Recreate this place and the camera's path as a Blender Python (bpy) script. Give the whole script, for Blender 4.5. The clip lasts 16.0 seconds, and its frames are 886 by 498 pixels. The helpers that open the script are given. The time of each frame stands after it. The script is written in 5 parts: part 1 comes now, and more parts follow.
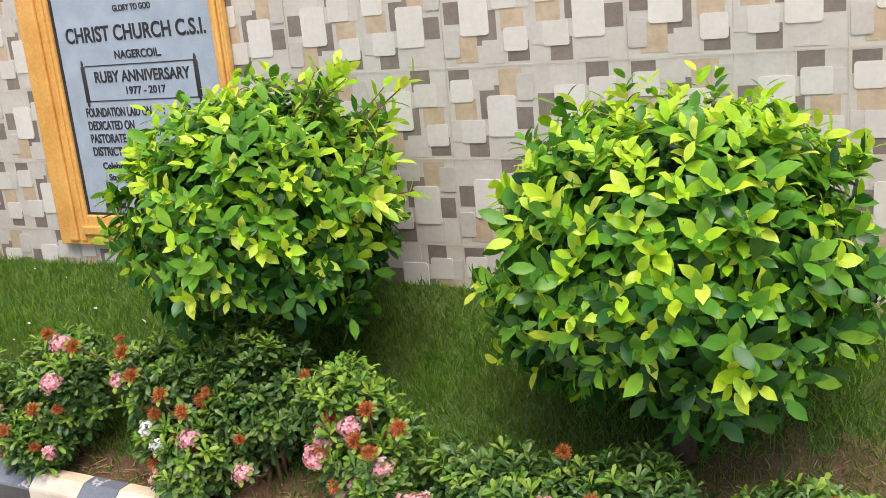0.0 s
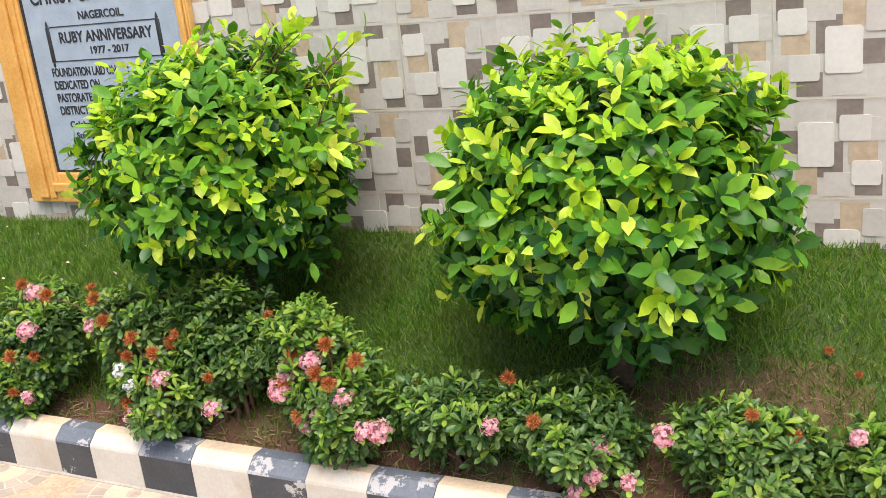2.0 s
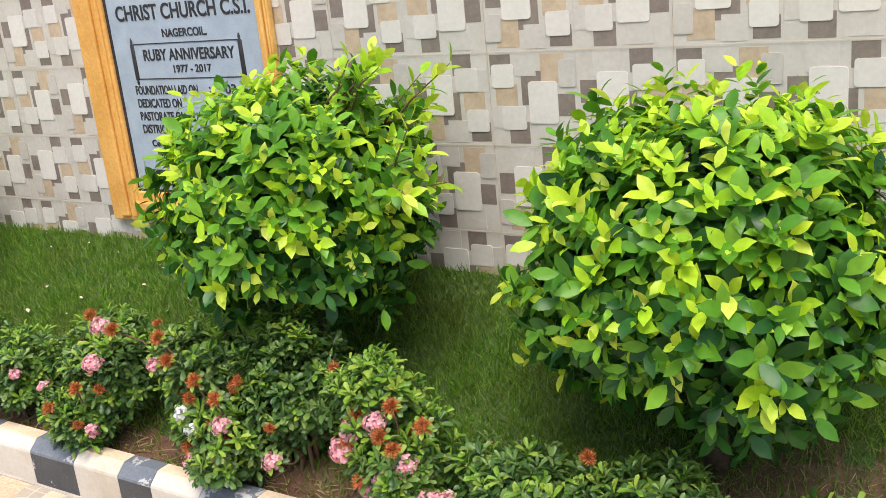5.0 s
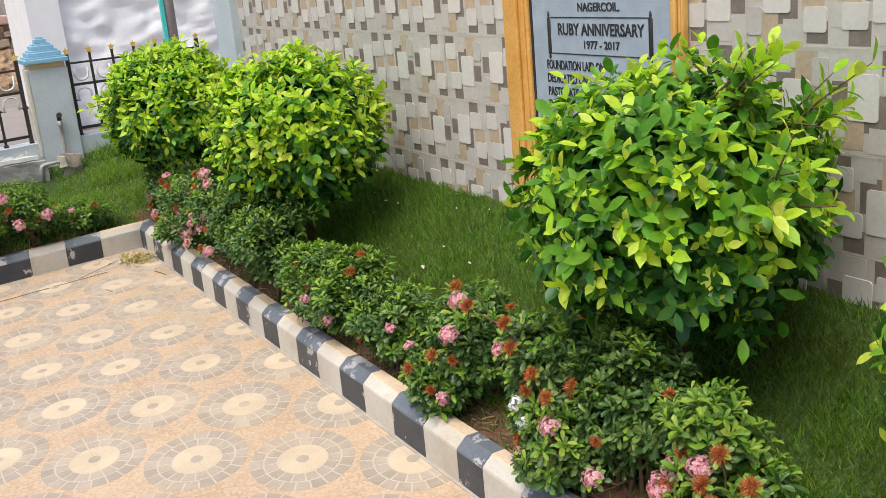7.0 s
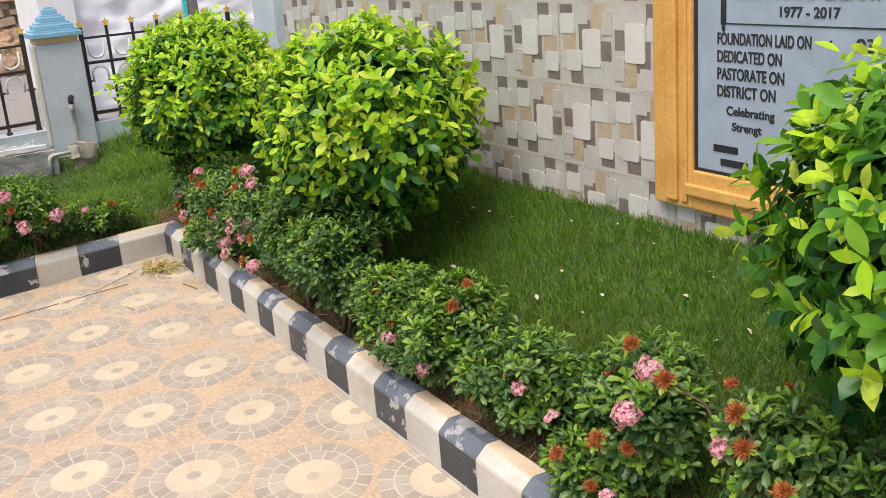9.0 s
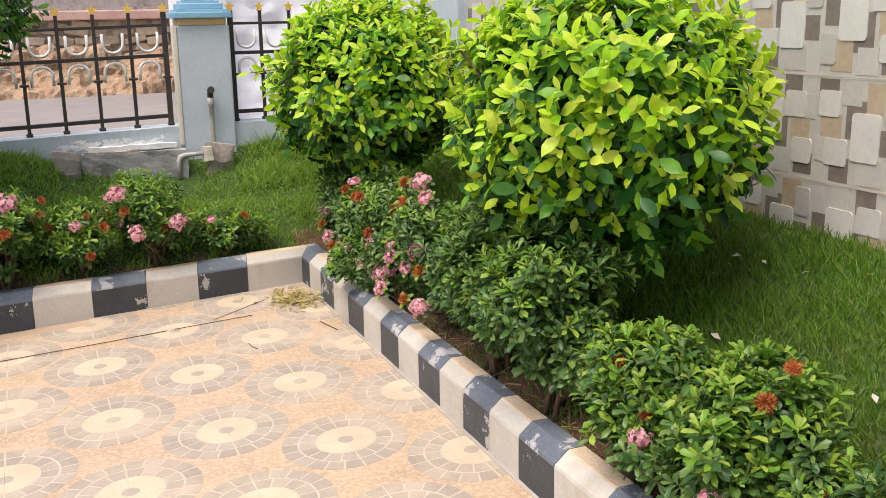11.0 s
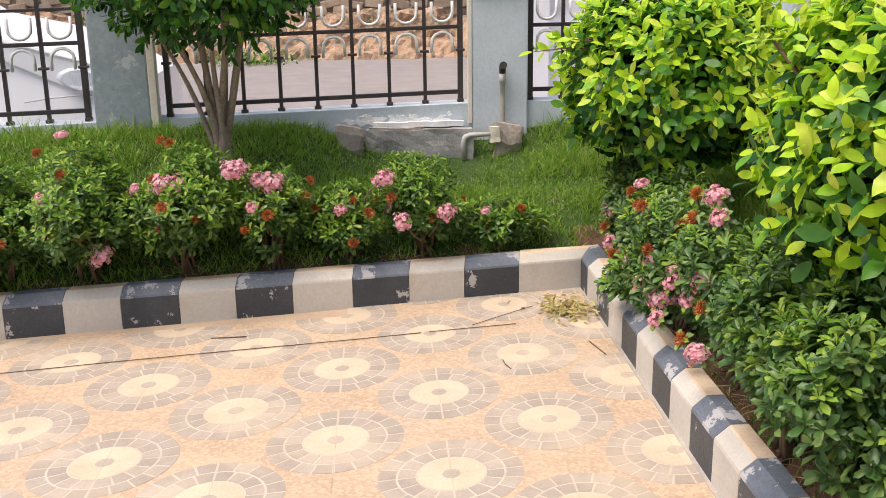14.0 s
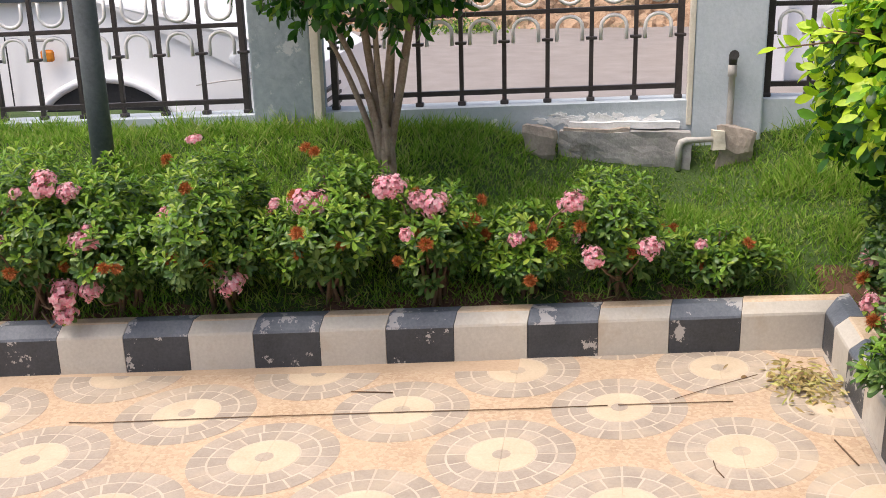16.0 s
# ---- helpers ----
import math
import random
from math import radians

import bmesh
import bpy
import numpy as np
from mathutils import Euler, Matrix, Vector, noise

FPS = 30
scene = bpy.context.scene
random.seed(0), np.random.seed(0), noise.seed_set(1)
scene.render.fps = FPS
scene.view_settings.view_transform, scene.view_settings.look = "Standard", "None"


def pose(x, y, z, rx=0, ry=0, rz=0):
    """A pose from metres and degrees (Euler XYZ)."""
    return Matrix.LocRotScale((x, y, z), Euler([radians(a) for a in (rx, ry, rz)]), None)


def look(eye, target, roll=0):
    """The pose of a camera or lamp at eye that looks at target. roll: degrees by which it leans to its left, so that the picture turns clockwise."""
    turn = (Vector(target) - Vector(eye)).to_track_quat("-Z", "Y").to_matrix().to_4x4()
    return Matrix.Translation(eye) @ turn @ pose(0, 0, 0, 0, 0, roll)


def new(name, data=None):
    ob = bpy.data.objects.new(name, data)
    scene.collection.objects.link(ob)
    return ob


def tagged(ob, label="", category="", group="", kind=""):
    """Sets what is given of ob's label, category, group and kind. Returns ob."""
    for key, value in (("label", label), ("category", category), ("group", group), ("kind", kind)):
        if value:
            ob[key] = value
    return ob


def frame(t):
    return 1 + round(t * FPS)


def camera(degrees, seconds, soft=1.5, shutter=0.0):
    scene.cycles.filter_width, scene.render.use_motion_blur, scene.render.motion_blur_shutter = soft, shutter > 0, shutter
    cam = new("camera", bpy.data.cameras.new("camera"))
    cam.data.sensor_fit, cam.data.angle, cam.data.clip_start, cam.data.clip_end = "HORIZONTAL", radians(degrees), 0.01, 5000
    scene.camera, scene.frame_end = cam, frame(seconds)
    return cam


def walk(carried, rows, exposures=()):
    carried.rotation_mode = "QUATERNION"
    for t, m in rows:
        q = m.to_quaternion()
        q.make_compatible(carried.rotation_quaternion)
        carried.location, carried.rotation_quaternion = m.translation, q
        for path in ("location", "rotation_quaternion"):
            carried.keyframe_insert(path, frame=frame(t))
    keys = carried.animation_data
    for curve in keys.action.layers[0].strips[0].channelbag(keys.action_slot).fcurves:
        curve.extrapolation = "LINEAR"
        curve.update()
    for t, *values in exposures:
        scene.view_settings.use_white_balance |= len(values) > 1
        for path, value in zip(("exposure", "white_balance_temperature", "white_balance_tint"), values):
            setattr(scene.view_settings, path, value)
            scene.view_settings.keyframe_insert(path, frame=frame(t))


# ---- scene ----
import itertools
cam = camera(47.97, 16.0, soft=0.75)
PATH = [
    (0, (6.198, -1.876, 1.572), (5.272, -0.180, 1.058), -5.6),
    (0.5, (6.193, -1.946, 1.584), (5.360, -0.232, 0.978), -5.6),
    (1, (6.255, -1.973, 1.571), (5.436, -0.259, 0.945), -5.7),
    (1.5, (6.310, -1.988, 1.593), (5.476, -0.284, 0.961), -6.0),
    (2, (6.337, -2.005, 1.562), (5.457, -0.310, 0.969), -6.4),
    (2.5, (6.354, -1.999, 1.553), (5.466, -0.308, 0.961), -6.4),
    (3, (6.370, -2.003, 1.551), (5.455, -0.319, 0.979), -6.8),
    (3.2, (6.367, -2.014, 1.534), (5.447, -0.331, 0.968), -6.8),
    (5.3, (6.269, -1.678, 1.659), (5.143, -0.136, 1.063), -5.5),
    (5.5, (6.280, -1.634, 1.662), (5.061, -0.166, 1.062), -6.1),
    (6, (6.279, -1.546, 1.616), (4.844, -0.264, 1.073), -6.2),
    (6.5, (6.306, -1.457, 1.622), (4.709, -0.378, 1.089), -5.8),
    (7, (6.294, -1.386, 1.648), (4.626, -0.437, 1.087), -5.2),
    (7.5, (6.141, -1.328, 1.642), (4.464, -0.405, 1.060), -5.5),
    (8, (5.985, -1.313, 1.669), (4.305, -0.403, 1.079), -5.9),
    (8.2, (5.933, -1.352, 1.719), (4.271, -0.426, 1.103), -5.4),
    (10.3, (4.211, -1.049, 1.173), (2.490, -0.155, 0.685), -1.0),
    (10.5, (4.201, -1.059, 1.195), (2.454, -0.213, 0.714), -0.5),
    (11, (4.181, -1.056, 1.202), (2.383, -0.314, 0.738), -1.0),
    (11.5, (4.184, -1.037, 1.203), (2.363, -0.354, 0.739), -1.3),
    (12, (4.163, -0.947, 1.214), (2.279, -0.466, 0.746), -1.9),
    (12.5, (4.120, -0.852, 1.202), (2.195, -0.621, 0.714), -1.5),
    (13, (4.006, -0.812, 1.205), (2.084, -0.607, 0.689), -1.0),
    (13.5, (3.839, -0.803, 1.227), (1.917, -0.603, 0.711), -0.6),
    (14, (3.692, -0.761, 1.228), (1.765, -0.644, 0.704), -0.8),
    (14.5, (3.506, -0.689, 1.248), (1.584, -0.699, 0.696), -0.8),
    (15, (3.317, -0.682, 1.245), (1.401, -0.723, 0.670), -0.4),
    (15.5, (3.096, -0.715, 1.268), (1.181, -0.788, 0.699), -0.3),
    (16, (2.915, -0.682, 1.258), (1.028, -0.985, 0.673), -1.5),
]
walk(cam, [(t, look(eye, target, roll)) for t, eye, target, roll in PATH], [(0, 0.64, 6500, 11), (3.2, 0.75, 6500, 11), (5.5, 0.60, 6500, 9), (6.5, 0.38, 6500, 8), (8.2, 0.34, 6500, 9), (10.3, 0.50, 6600, 12), (16, 0.54, 6700, 14)])

# ---------------------------------------------------------------- sky and sun
world = bpy.data.worlds.new("overcast_sky")
scene.world = world
world.use_nodes = True
wn, wl = world.node_tree.nodes, world.node_tree.links
wn.clear()
sky = wn.new("ShaderNodeTexSky")
sky.sky_type, sky.sun_disc = "NISHITA", False
sky.sun_elevation, sky.sun_rotation = radians(66), radians(152)
sky.air_density, sky.dust_density, sky.ozone_density = 1.0, 4.0, 1.0
bg = wn.new("ShaderNodeBackground")
bg.inputs[1].default_value = 0.15
out = wn.new("ShaderNodeOutputWorld")
wl.new(sky.outputs[0], bg.inputs[0])
wl.new(bg.outputs[0], out.inputs[0])

sun_data = bpy.data.lights.new("sun", "SUN")
sun_data.energy, sun_data.angle, sun_data.color = 2.3, radians(42), (1.0, 0.945, 0.87)
sun = new("sun", sun_data)
sun.matrix_world = look((4.41, -3.59, 9.14), (2.5, 0.0, 0.0))


# ---------------------------------------------------------------- materials
def node(nt, kind, **inputs):
    n = nt.nodes.new(kind)
    for k, v in inputs.items():
        n.inputs[k.replace("_", " ")].default_value = v
    return n


def ramp(nt, fac, stops):
    r = nt.nodes.new("ShaderNodeValToRGB")
    el = r.color_ramp.elements
    el[0].position, el[0].color = stops[0][0], (*stops[0][1], 1)
    el[1].position, el[1].color = stops[-1][0], (*stops[-1][1], 1)
    for p, c in stops[1:-1]:
        e = el.new(p)
        e.color = (*c, 1)
    nt.links.new(fac, r.inputs[0])
    return r.outputs[0]


def mixc(nt, fac, a, b, mode="MIX"):
    m = nt.nodes.new("ShaderNodeMix")
    m.data_type, m.blend_type = "RGBA", mode
    for sock, v in ((m.inputs[0], fac), (m.inputs[6], a), (m.inputs[7], b)):
        if isinstance(v, (int, float)):
            sock.default_value = v
        elif isinstance(v, tuple):
            sock.default_value = (*v, 1)
        else:
            nt.links.new(v, sock)
    return m.outputs[2]


def surf(name, c1, c2, scale=8.0, rough=0.7, bump=0.2, fine=90.0, stain=None, stain_scale=3.0, stain_at=(0.55, 0.7), metal=0.0, vary=0.0, island=0.0, gloss=0.5, chips=None):
    """Mottled surface: two tones at a coarse and a fine scale, optional stains with a shape of their own, and relief."""
    m = bpy.data.materials.new(name)
    m.use_nodes = True
    nt = m.node_tree
    p = nt.nodes["Principled BSDF"]
    geo = nt.nodes.new("ShaderNodeNewGeometry")
    pos = geo.outputs["Position"]
    n1 = node(nt, "ShaderNodeTexNoise", Scale=scale, Detail=5.0, Roughness=0.6)
    n2 = node(nt, "ShaderNodeTexNoise", Scale=fine, Detail=4.0, Roughness=0.65)
    nt.links.new(pos, n1.inputs["Vector"])
    nt.links.new(pos, n2.inputs["Vector"])
    mean = nt.nodes.new("ShaderNodeMath")
    mean.operation = "MULTIPLY_ADD"
    mean.inputs[1].default_value = 0.45
    nt.links.new(n2.outputs[0], mean.inputs[0])
    half = nt.nodes.new("ShaderNodeMath")
    half.operation = "MULTIPLY"
    half.inputs[1].default_value = 0.55
    nt.links.new(n1.outputs[0], half.inputs[0])
    nt.links.new(half.outputs[0], mean.inputs[2])
    col = ramp(nt, mean.outputs[0], [(0.36, c1), (0.64, c2)])
    if stain:
        n3 = node(nt, "ShaderNodeTexNoise", Scale=stain_scale, Detail=6.0, Roughness=0.7)
        nt.links.new(pos, n3.inputs["Vector"])
        f = ramp(nt, n3.outputs[0], [(stain_at[0], (0, 0, 0)), (stain_at[1], (1, 1, 1))])
        col = mixc(nt, f, col, stain)
    if chips:
        vo = node(nt, "ShaderNodeTexVoronoi", Scale=95.0, Randomness=1.0)
        nt.links.new(pos, vo.inputs["Vector"])
        sep = nt.nodes.new("ShaderNodeSeparateColor")
        nt.links.new(vo.outputs["Color"], sep.inputs[0])
        f = ramp(nt, sep.outputs[0], [(0.25, (0, 0, 0)), (0.85, (0.75, 0.75, 0.75))])
        col = mixc(nt, f, col, chips)
    rnd = None
    if vary:
        oi = nt.nodes.new("ShaderNodeObjectInfo")
        rnd = oi.outputs["Random"]
    if island:
        rnd, vary = geo.outputs["Random Per Island"], island
    if rnd is not None:
        lo, hi = 1 - vary, 1.0
        f = ramp(nt, rnd, [(0.0, (lo, lo, lo)), (1.0, (hi, hi, hi))])
        col = mixc(nt, 1.0, col, f, "MULTIPLY")
    nt.links.new(col, p.inputs["Base Color"])
    p.inputs["Roughness"].default_value, p.inputs["Metallic"].default_value = rough, metal
    p.inputs["Specular IOR Level"].default_value = gloss
    if bump:
        b = node(nt, "ShaderNodeBump", Strength=bump, Distance=0.01)
        nt.links.new(mean.outputs[0], b.inputs["Height"])
        nt.links.new(b.outputs[0], p.inputs["Normal"])
    return m


def leafy(name, tones, rough=0.35, through_light=0.3, patch=None):
    """Leaf: tone picked leaf by leaf, faint blotches, part of the light goes through."""
    m = bpy.data.materials.new(name)
    m.use_nodes = True
    nt = m.node_tree
    p = nt.nodes["Principled BSDF"]
    geo = nt.nodes.new("ShaderNodeNewGeometry")
    col = ramp(nt, geo.outputs["Random Per Island"], [(i / (len(tones) - 1), c) for i, c in enumerate(tones)])
    n = node(nt, "ShaderNodeTexNoise", Scale=45.0, Detail=3.0)
    nt.links.new(geo.outputs["Position"], n.inputs["Vector"])
    f = ramp(nt, n.outputs[0], [(0.3, (0.75, 0.78, 0.7)), (0.7, (1, 1, 1))])
    col = mixc(nt, 1.0, col, f, "MULTIPLY")
    if patch:
        n3 = node(nt, "ShaderNodeTexNoise", Scale=2.6, Detail=5.0, Roughness=0.65)
        nt.links.new(geo.outputs["Position"], n3.inputs["Vector"])
        col = mixc(nt, ramp(nt, n3.outputs[0], [(0.46, (0, 0, 0)), (0.66, (0.8, 0.8, 0.8))]), col, patch)
    nt.links.new(col, p.inputs["Base Color"])
    p.inputs["Roughness"].default_value = rough
    p.inputs["Specular IOR Level"].default_value = 0.3
    t = nt.nodes.new("ShaderNodeBsdfTranslucent")
    nt.links.new(col, t.inputs[0])
    mx = nt.nodes.new("ShaderNodeMixShader")
    mx.inputs[0].default_value = through_light
    nt.links.new(p.outputs[0], mx.inputs[1])
    nt.links.new(t.outputs[0], mx.inputs[2])
    nt.links.new(mx.outputs[0], nt.nodes["Material Output"].inputs[0])
    return m


M = {
    "tile_base": surf("paving_beige", (0.42, 0.285, 0.185), (0.56, 0.405, 0.275), 5, 0.45, 0.45, 110, stain=(0.44, 0.31, 0.23), stain_scale=1.3, vary=0.05, chips=(0.60, 0.47, 0.325), gloss=0.6),
    "tile_stone": surf("paving_grey_stone", (0.37, 0.305, 0.245), (0.48, 0.405, 0.33), 9, 0.5, 0.25, 120, stain=(0.56, 0.45, 0.33), stain_scale=2.2, stain_at=(0.5, 0.68), island=0.18),
    "tile_disc": surf("paving_cream_disc", (0.54, 0.43, 0.30), (0.66, 0.545, 0.40), 9, 0.5, 0.2, 120, vary=0.08),
    "tile_grout": surf("paving_pale_grout", (0.49, 0.41, 0.32), (0.60, 0.52, 0.42), 12, 0.7, 0.1, 120),
    "slab": surf("paving_bed", (0.46, 0.33, 0.22), (0.58, 0.44, 0.31), 5, 0.7, 0.2, 90),
    "kerb_black": surf("kerb_black_paint", (0.030, 0.034, 0.040), (0.062, 0.068, 0.078), 7, 0.5, 0.35, 120, stain=(0.42, 0.40, 0.38), stain_scale=10, stain_at=(0.595, 0.61)),
    "kerb_white": surf("kerb_white_paint", (0.46, 0.425, 0.37), (0.58, 0.545, 0.48), 4, 0.6, 0.2, 100, stain=(0.44, 0.37, 0.28), stain_scale=5, stain_at=(0.52, 0.72)),
    "kerb_tan": surf("kerb_dusty_top", (0.50, 0.36, 0.23), (0.68, 0.56, 0.42), 6, 0.8, 0.2, 110),
    "kerb_slate": surf("kerb_worn_black_top", (0.085, 0.10, 0.125), (0.16, 0.18, 0.21), 7, 0.55, 0.3, 110, stain=(0.40, 0.39, 0.39), stain_scale=8, stain_at=(0.555, 0.575)),
    "kerb_core": surf("kerb_concrete", (0.30, 0.27, 0.24), (0.45, 0.40, 0.34), 9, 0.9, 0.3),
    "soil": surf("red_soil", (0.07, 0.032, 0.018), (0.17, 0.085, 0.05), 12, 0.95, 0.9, 140, stain=(0.13, 0.095, 0.05), stain_scale=4),
    "turf": surf("turf_base", (0.028, 0.06, 0.010), (0.06, 0.10, 0.02), 9, 0.95, 0.8, 160, stain=(0.09, 0.065, 0.035), stain_scale=2.2, stain_at=(0.58, 0.74)),
    "thatch": surf("dry_thatch", (0.060, 0.036, 0.018), (0.14, 0.092, 0.048), 14, 0.95, 0.9, 170, stain=(0.05, 0.07, 0.02), stain_scale=6),
    "wall": surf("wall_grey_ground", (0.445, 0.42, 0.38), (0.535, 0.51, 0.465), 5, 0.35, 0.08, 70),
    "plate_white": surf("wall_plate_white", (0.57, 0.545, 0.505), (0.67, 0.645, 0.605), 6, 0.3, 0.05, 60, island=0.12),
    "plate_dark": surf("wall_plate_dark", (0.16, 0.13, 0.115), (0.25, 0.21, 0.18), 9, 0.35, 0.08, 80, island=0.2),
    "plate_sand": surf("wall_plate_sand", (0.42, 0.325, 0.225), (0.55, 0.44, 0.32), 14, 0.35, 0.08, 60, island=0.15),
    "plate_grey": surf("wall_plate_grey", (0.46, 0.43, 0.395), (0.56, 0.53, 0.49), 8, 0.35, 0.08, 60, island=0.12),
    "render_blue": surf("pale_blue_paint", (0.42, 0.48, 0.52), (0.53, 0.58, 0.62), 4, 0.75, 0.6, 60, stain=(0.62, 0.64, 0.64), stain_scale=9, stain_at=(0.66, 0.70)),
    "render_grey": surf("grey_blue_paint_peeling", (0.20, 0.25, 0.27), (0.31, 0.36, 0.38), 6, 0.8, 0.8, 40, stain=(0.40, 0.43, 0.44), stain_scale=14, stain_at=(0.6, 0.66)),
    "cap_blue": surf("cap_blue_paint", (0.16, 0.36, 0.50), (0.26, 0.46, 0.60), 5, 0.6, 0.2),
    "band_cream": surf("cream_band_paint", (0.62, 0.43, 0.22), (0.74, 0.56, 0.33), 5, 0.7, 0.2),
    "strip_cream": surf("cream_edge_paint", (0.58, 0.52, 0.42), (0.70, 0.66, 0.57), 6, 0.75, 0.3),
    "iron": surf("black_iron_paint", (0.018, 0.014, 0.014), (0.045, 0.036, 0.034), 20, 0.45, 0.2, 120),
    "iron_white": surf("white_iron_paint", (0.66, 0.64, 0.62), (0.80, 0.78, 0.76), 15, 0.45, 0.1),
    "gold": surf("gold_paint", (0.70, 0.42, 0.06), (0.86, 0.58, 0.12), 25, 0.4, 0.1, metal=0.2),
    "wood": surf("varnished_wood", (0.55, 0.27, 0.06), (0.74, 0.43, 0.13), 6, 0.35, 0.1, 70),
    "granite": surf("grey_granite", (0.27, 0.33, 0.40), (0.37, 0.44, 0.52), 10, 0.22, 0.03, 260),
    "letters": surf("engraved_black_letters", (0.012, 0.012, 0.014), (0.03, 0.03, 0.035), 30, 0.5, 0),
    "bark": surf("grey_brown_bark", (0.20, 0.14, 0.095), (0.36, 0.29, 0.22), 18, 0.9, 0.8, 90),
    "bush_bark": surf("dark_brown_bark", (0.060, 0.038, 0.024), (0.15, 0.10, 0.065), 22, 0.9, 0.8, 90),
    "twig": surf("brown_twig", (0.10, 0.06, 0.035), (0.19, 0.12, 0.07), 30, 0.85, 0.4),
    "pole_paint": surf("dark_grey_pole_paint", (0.065, 0.080, 0.090), (0.12, 0.14, 0.15), 9, 0.55, 0.2, 80, stain=(0.22, 0.23, 0.23), stain_scale=16, stain_at=(0.66, 0.7)),
    "pipe": surf("grey_plastic_pipe", (0.36, 0.34, 0.31), (0.50, 0.48, 0.45), 12, 0.55, 0.15),
    "valve": surf("dark_valve_mouth", (0.015, 0.013, 0.012), (0.05, 0.045, 0.04), 30, 0.5, 0.1),
    "concrete": surf("weathered_concrete", (0.24, 0.23, 0.22), (0.42, 0.40, 0.38), 10, 0.9, 0.7, 70, stain=(0.13, 0.11, 0.09), stain_scale=6),
    "whitewash": surf("flaking_whitewash", (0.70, 0.70, 0.69), (0.82, 0.82, 0.81), 12, 0.8, 0.5),
    "stone_rubble": surf("rubble_stone", (0.24, 0.20, 0.17), (0.42, 0.36, 0.30), 10, 0.9, 0.7, 60),
    "road": surf("dusty_asphalt", (0.20, 0.178, 0.168), (0.27, 0.243, 0.23), 3, 0.9, 0.3, 120),
    "laterite": surf("red_laterite_bank", (0.20, 0.115, 0.065), (0.47, 0.33, 0.22), 4.5, 0.95, 1.0, 26, stain=(0.15, 0.12, 0.07), stain_scale=3.4, stain_at=(0.52, 0.62)),
    "rubble_wall": surf("old_laterite_masonry", (0.34, 0.26, 0.18), (0.54, 0.44, 0.33), 3, 0.95, 1.0, 16, vary=0.3),
    "pink_ledge": surf("faded_pink_paint", (0.50, 0.30, 0.25), (0.62, 0.42, 0.36), 5, 0.8, 0.3),
    "white_render": surf("rough_white_render", (0.84, 0.825, 0.825), (0.92, 0.91, 0.91), 2.2, 0.9, 1.0, 9),
    "white_flat": surf("white_column_paint", (0.74, 0.72, 0.72), (0.82, 0.81, 0.81), 3, 0.8, 0.2),
    "turquoise": surf("turquoise_paint", (0.05, 0.46, 0.42), (0.10, 0.60, 0.55), 12, 0.6, 0.1),
    "pole_far": surf("weathered_post", (0.24, 0.21, 0.19), (0.38, 0.34, 0.31), 9, 0.9, 0.5),
    "car_paint": surf("white_car_paint", (0.86, 0.86, 0.86), (0.89, 0.89, 0.89), 2, 0.25, 0.0),
    "car_black": surf("black_trim", (0.012, 0.012, 0.013), (0.025, 0.025, 0.027), 9, 0.55, 0.1),
    "car_glass": surf("dark_car_glass", (0.02, 0.025, 0.03), (0.035, 0.04, 0.045), 3, 0.08, 0.0),
    "lamp_glass": surf("headlight_glass", (0.58, 0.61, 0.64), (0.76, 0.79, 0.82), 22, 0.1, 0.05),
    "amber": surf("amber_lens", (0.75, 0.22, 0.02), (0.85, 0.32, 0.04), 9, 0.25, 0.0),
    "straw": leafy("dry_straw", [(0.20, 0.13, 0.06), (0.34, 0.24, 0.11), (0.26, 0.24, 0.09), (0.42, 0.32, 0.17), (0.14, 0.085, 0.045)], 0.75, 0.1),
    "litter": leafy("dry_leaf", [(0.30, 0.20, 0.08), (0.52, 0.40, 0.16), (0.40, 0.42, 0.10), (0.62, 0.52, 0.26), (0.22, 0.13, 0.06)], 0.7, 0.15),
    "pink": leafy("ixora_pink", [(0.92, 0.33, 0.44), (0.96, 0.53, 0.62), (0.98, 0.74, 0.79)], 0.5, 0.45),
    "spent": leafy("ixora_spent", [(0.42, 0.10, 0.03), (0.62, 0.19, 0.055), (0.75, 0.32, 0.13)], 0.7, 0.15),
    "petal": leafy("dry_petal", [(0.62, 0.46, 0.42), (0.78, 0.66, 0.60), (0.55, 0.36, 0.28)], 0.6, 0.2),
    "pale": leafy("ixora_white", [(0.85, 0.85, 0.88), (0.92, 0.92, 0.92)], 0.5, 0.2),
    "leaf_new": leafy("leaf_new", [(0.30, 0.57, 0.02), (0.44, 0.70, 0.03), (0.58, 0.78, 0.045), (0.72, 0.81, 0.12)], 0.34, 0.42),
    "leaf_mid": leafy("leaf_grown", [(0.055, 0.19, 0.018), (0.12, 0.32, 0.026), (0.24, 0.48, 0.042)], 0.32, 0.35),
    # dark tone for old leaves and painted shade inside and low in crowns
    "leaf_old_shaded": leafy("leaf_old_shaded", [(0.014, 0.07, 0.014), (0.03, 0.12, 0.022), (0.06, 0.18, 0.03)], 0.3, 0.25),
    "shrub_leaf": leafy("shrub_leaf", [(0.036, 0.092, 0.024), (0.085, 0.172, 0.042), (0.185, 0.275, 0.072)], 0.32, 0.2),
    "shrub_tip": leafy("shrub_tip_leaf", [(0.13, 0.28, 0.03), (0.23, 0.41, 0.05), (0.39, 0.50, 0.08)], 0.35, 0.4),
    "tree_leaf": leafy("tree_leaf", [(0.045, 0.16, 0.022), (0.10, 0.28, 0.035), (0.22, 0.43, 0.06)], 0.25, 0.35),
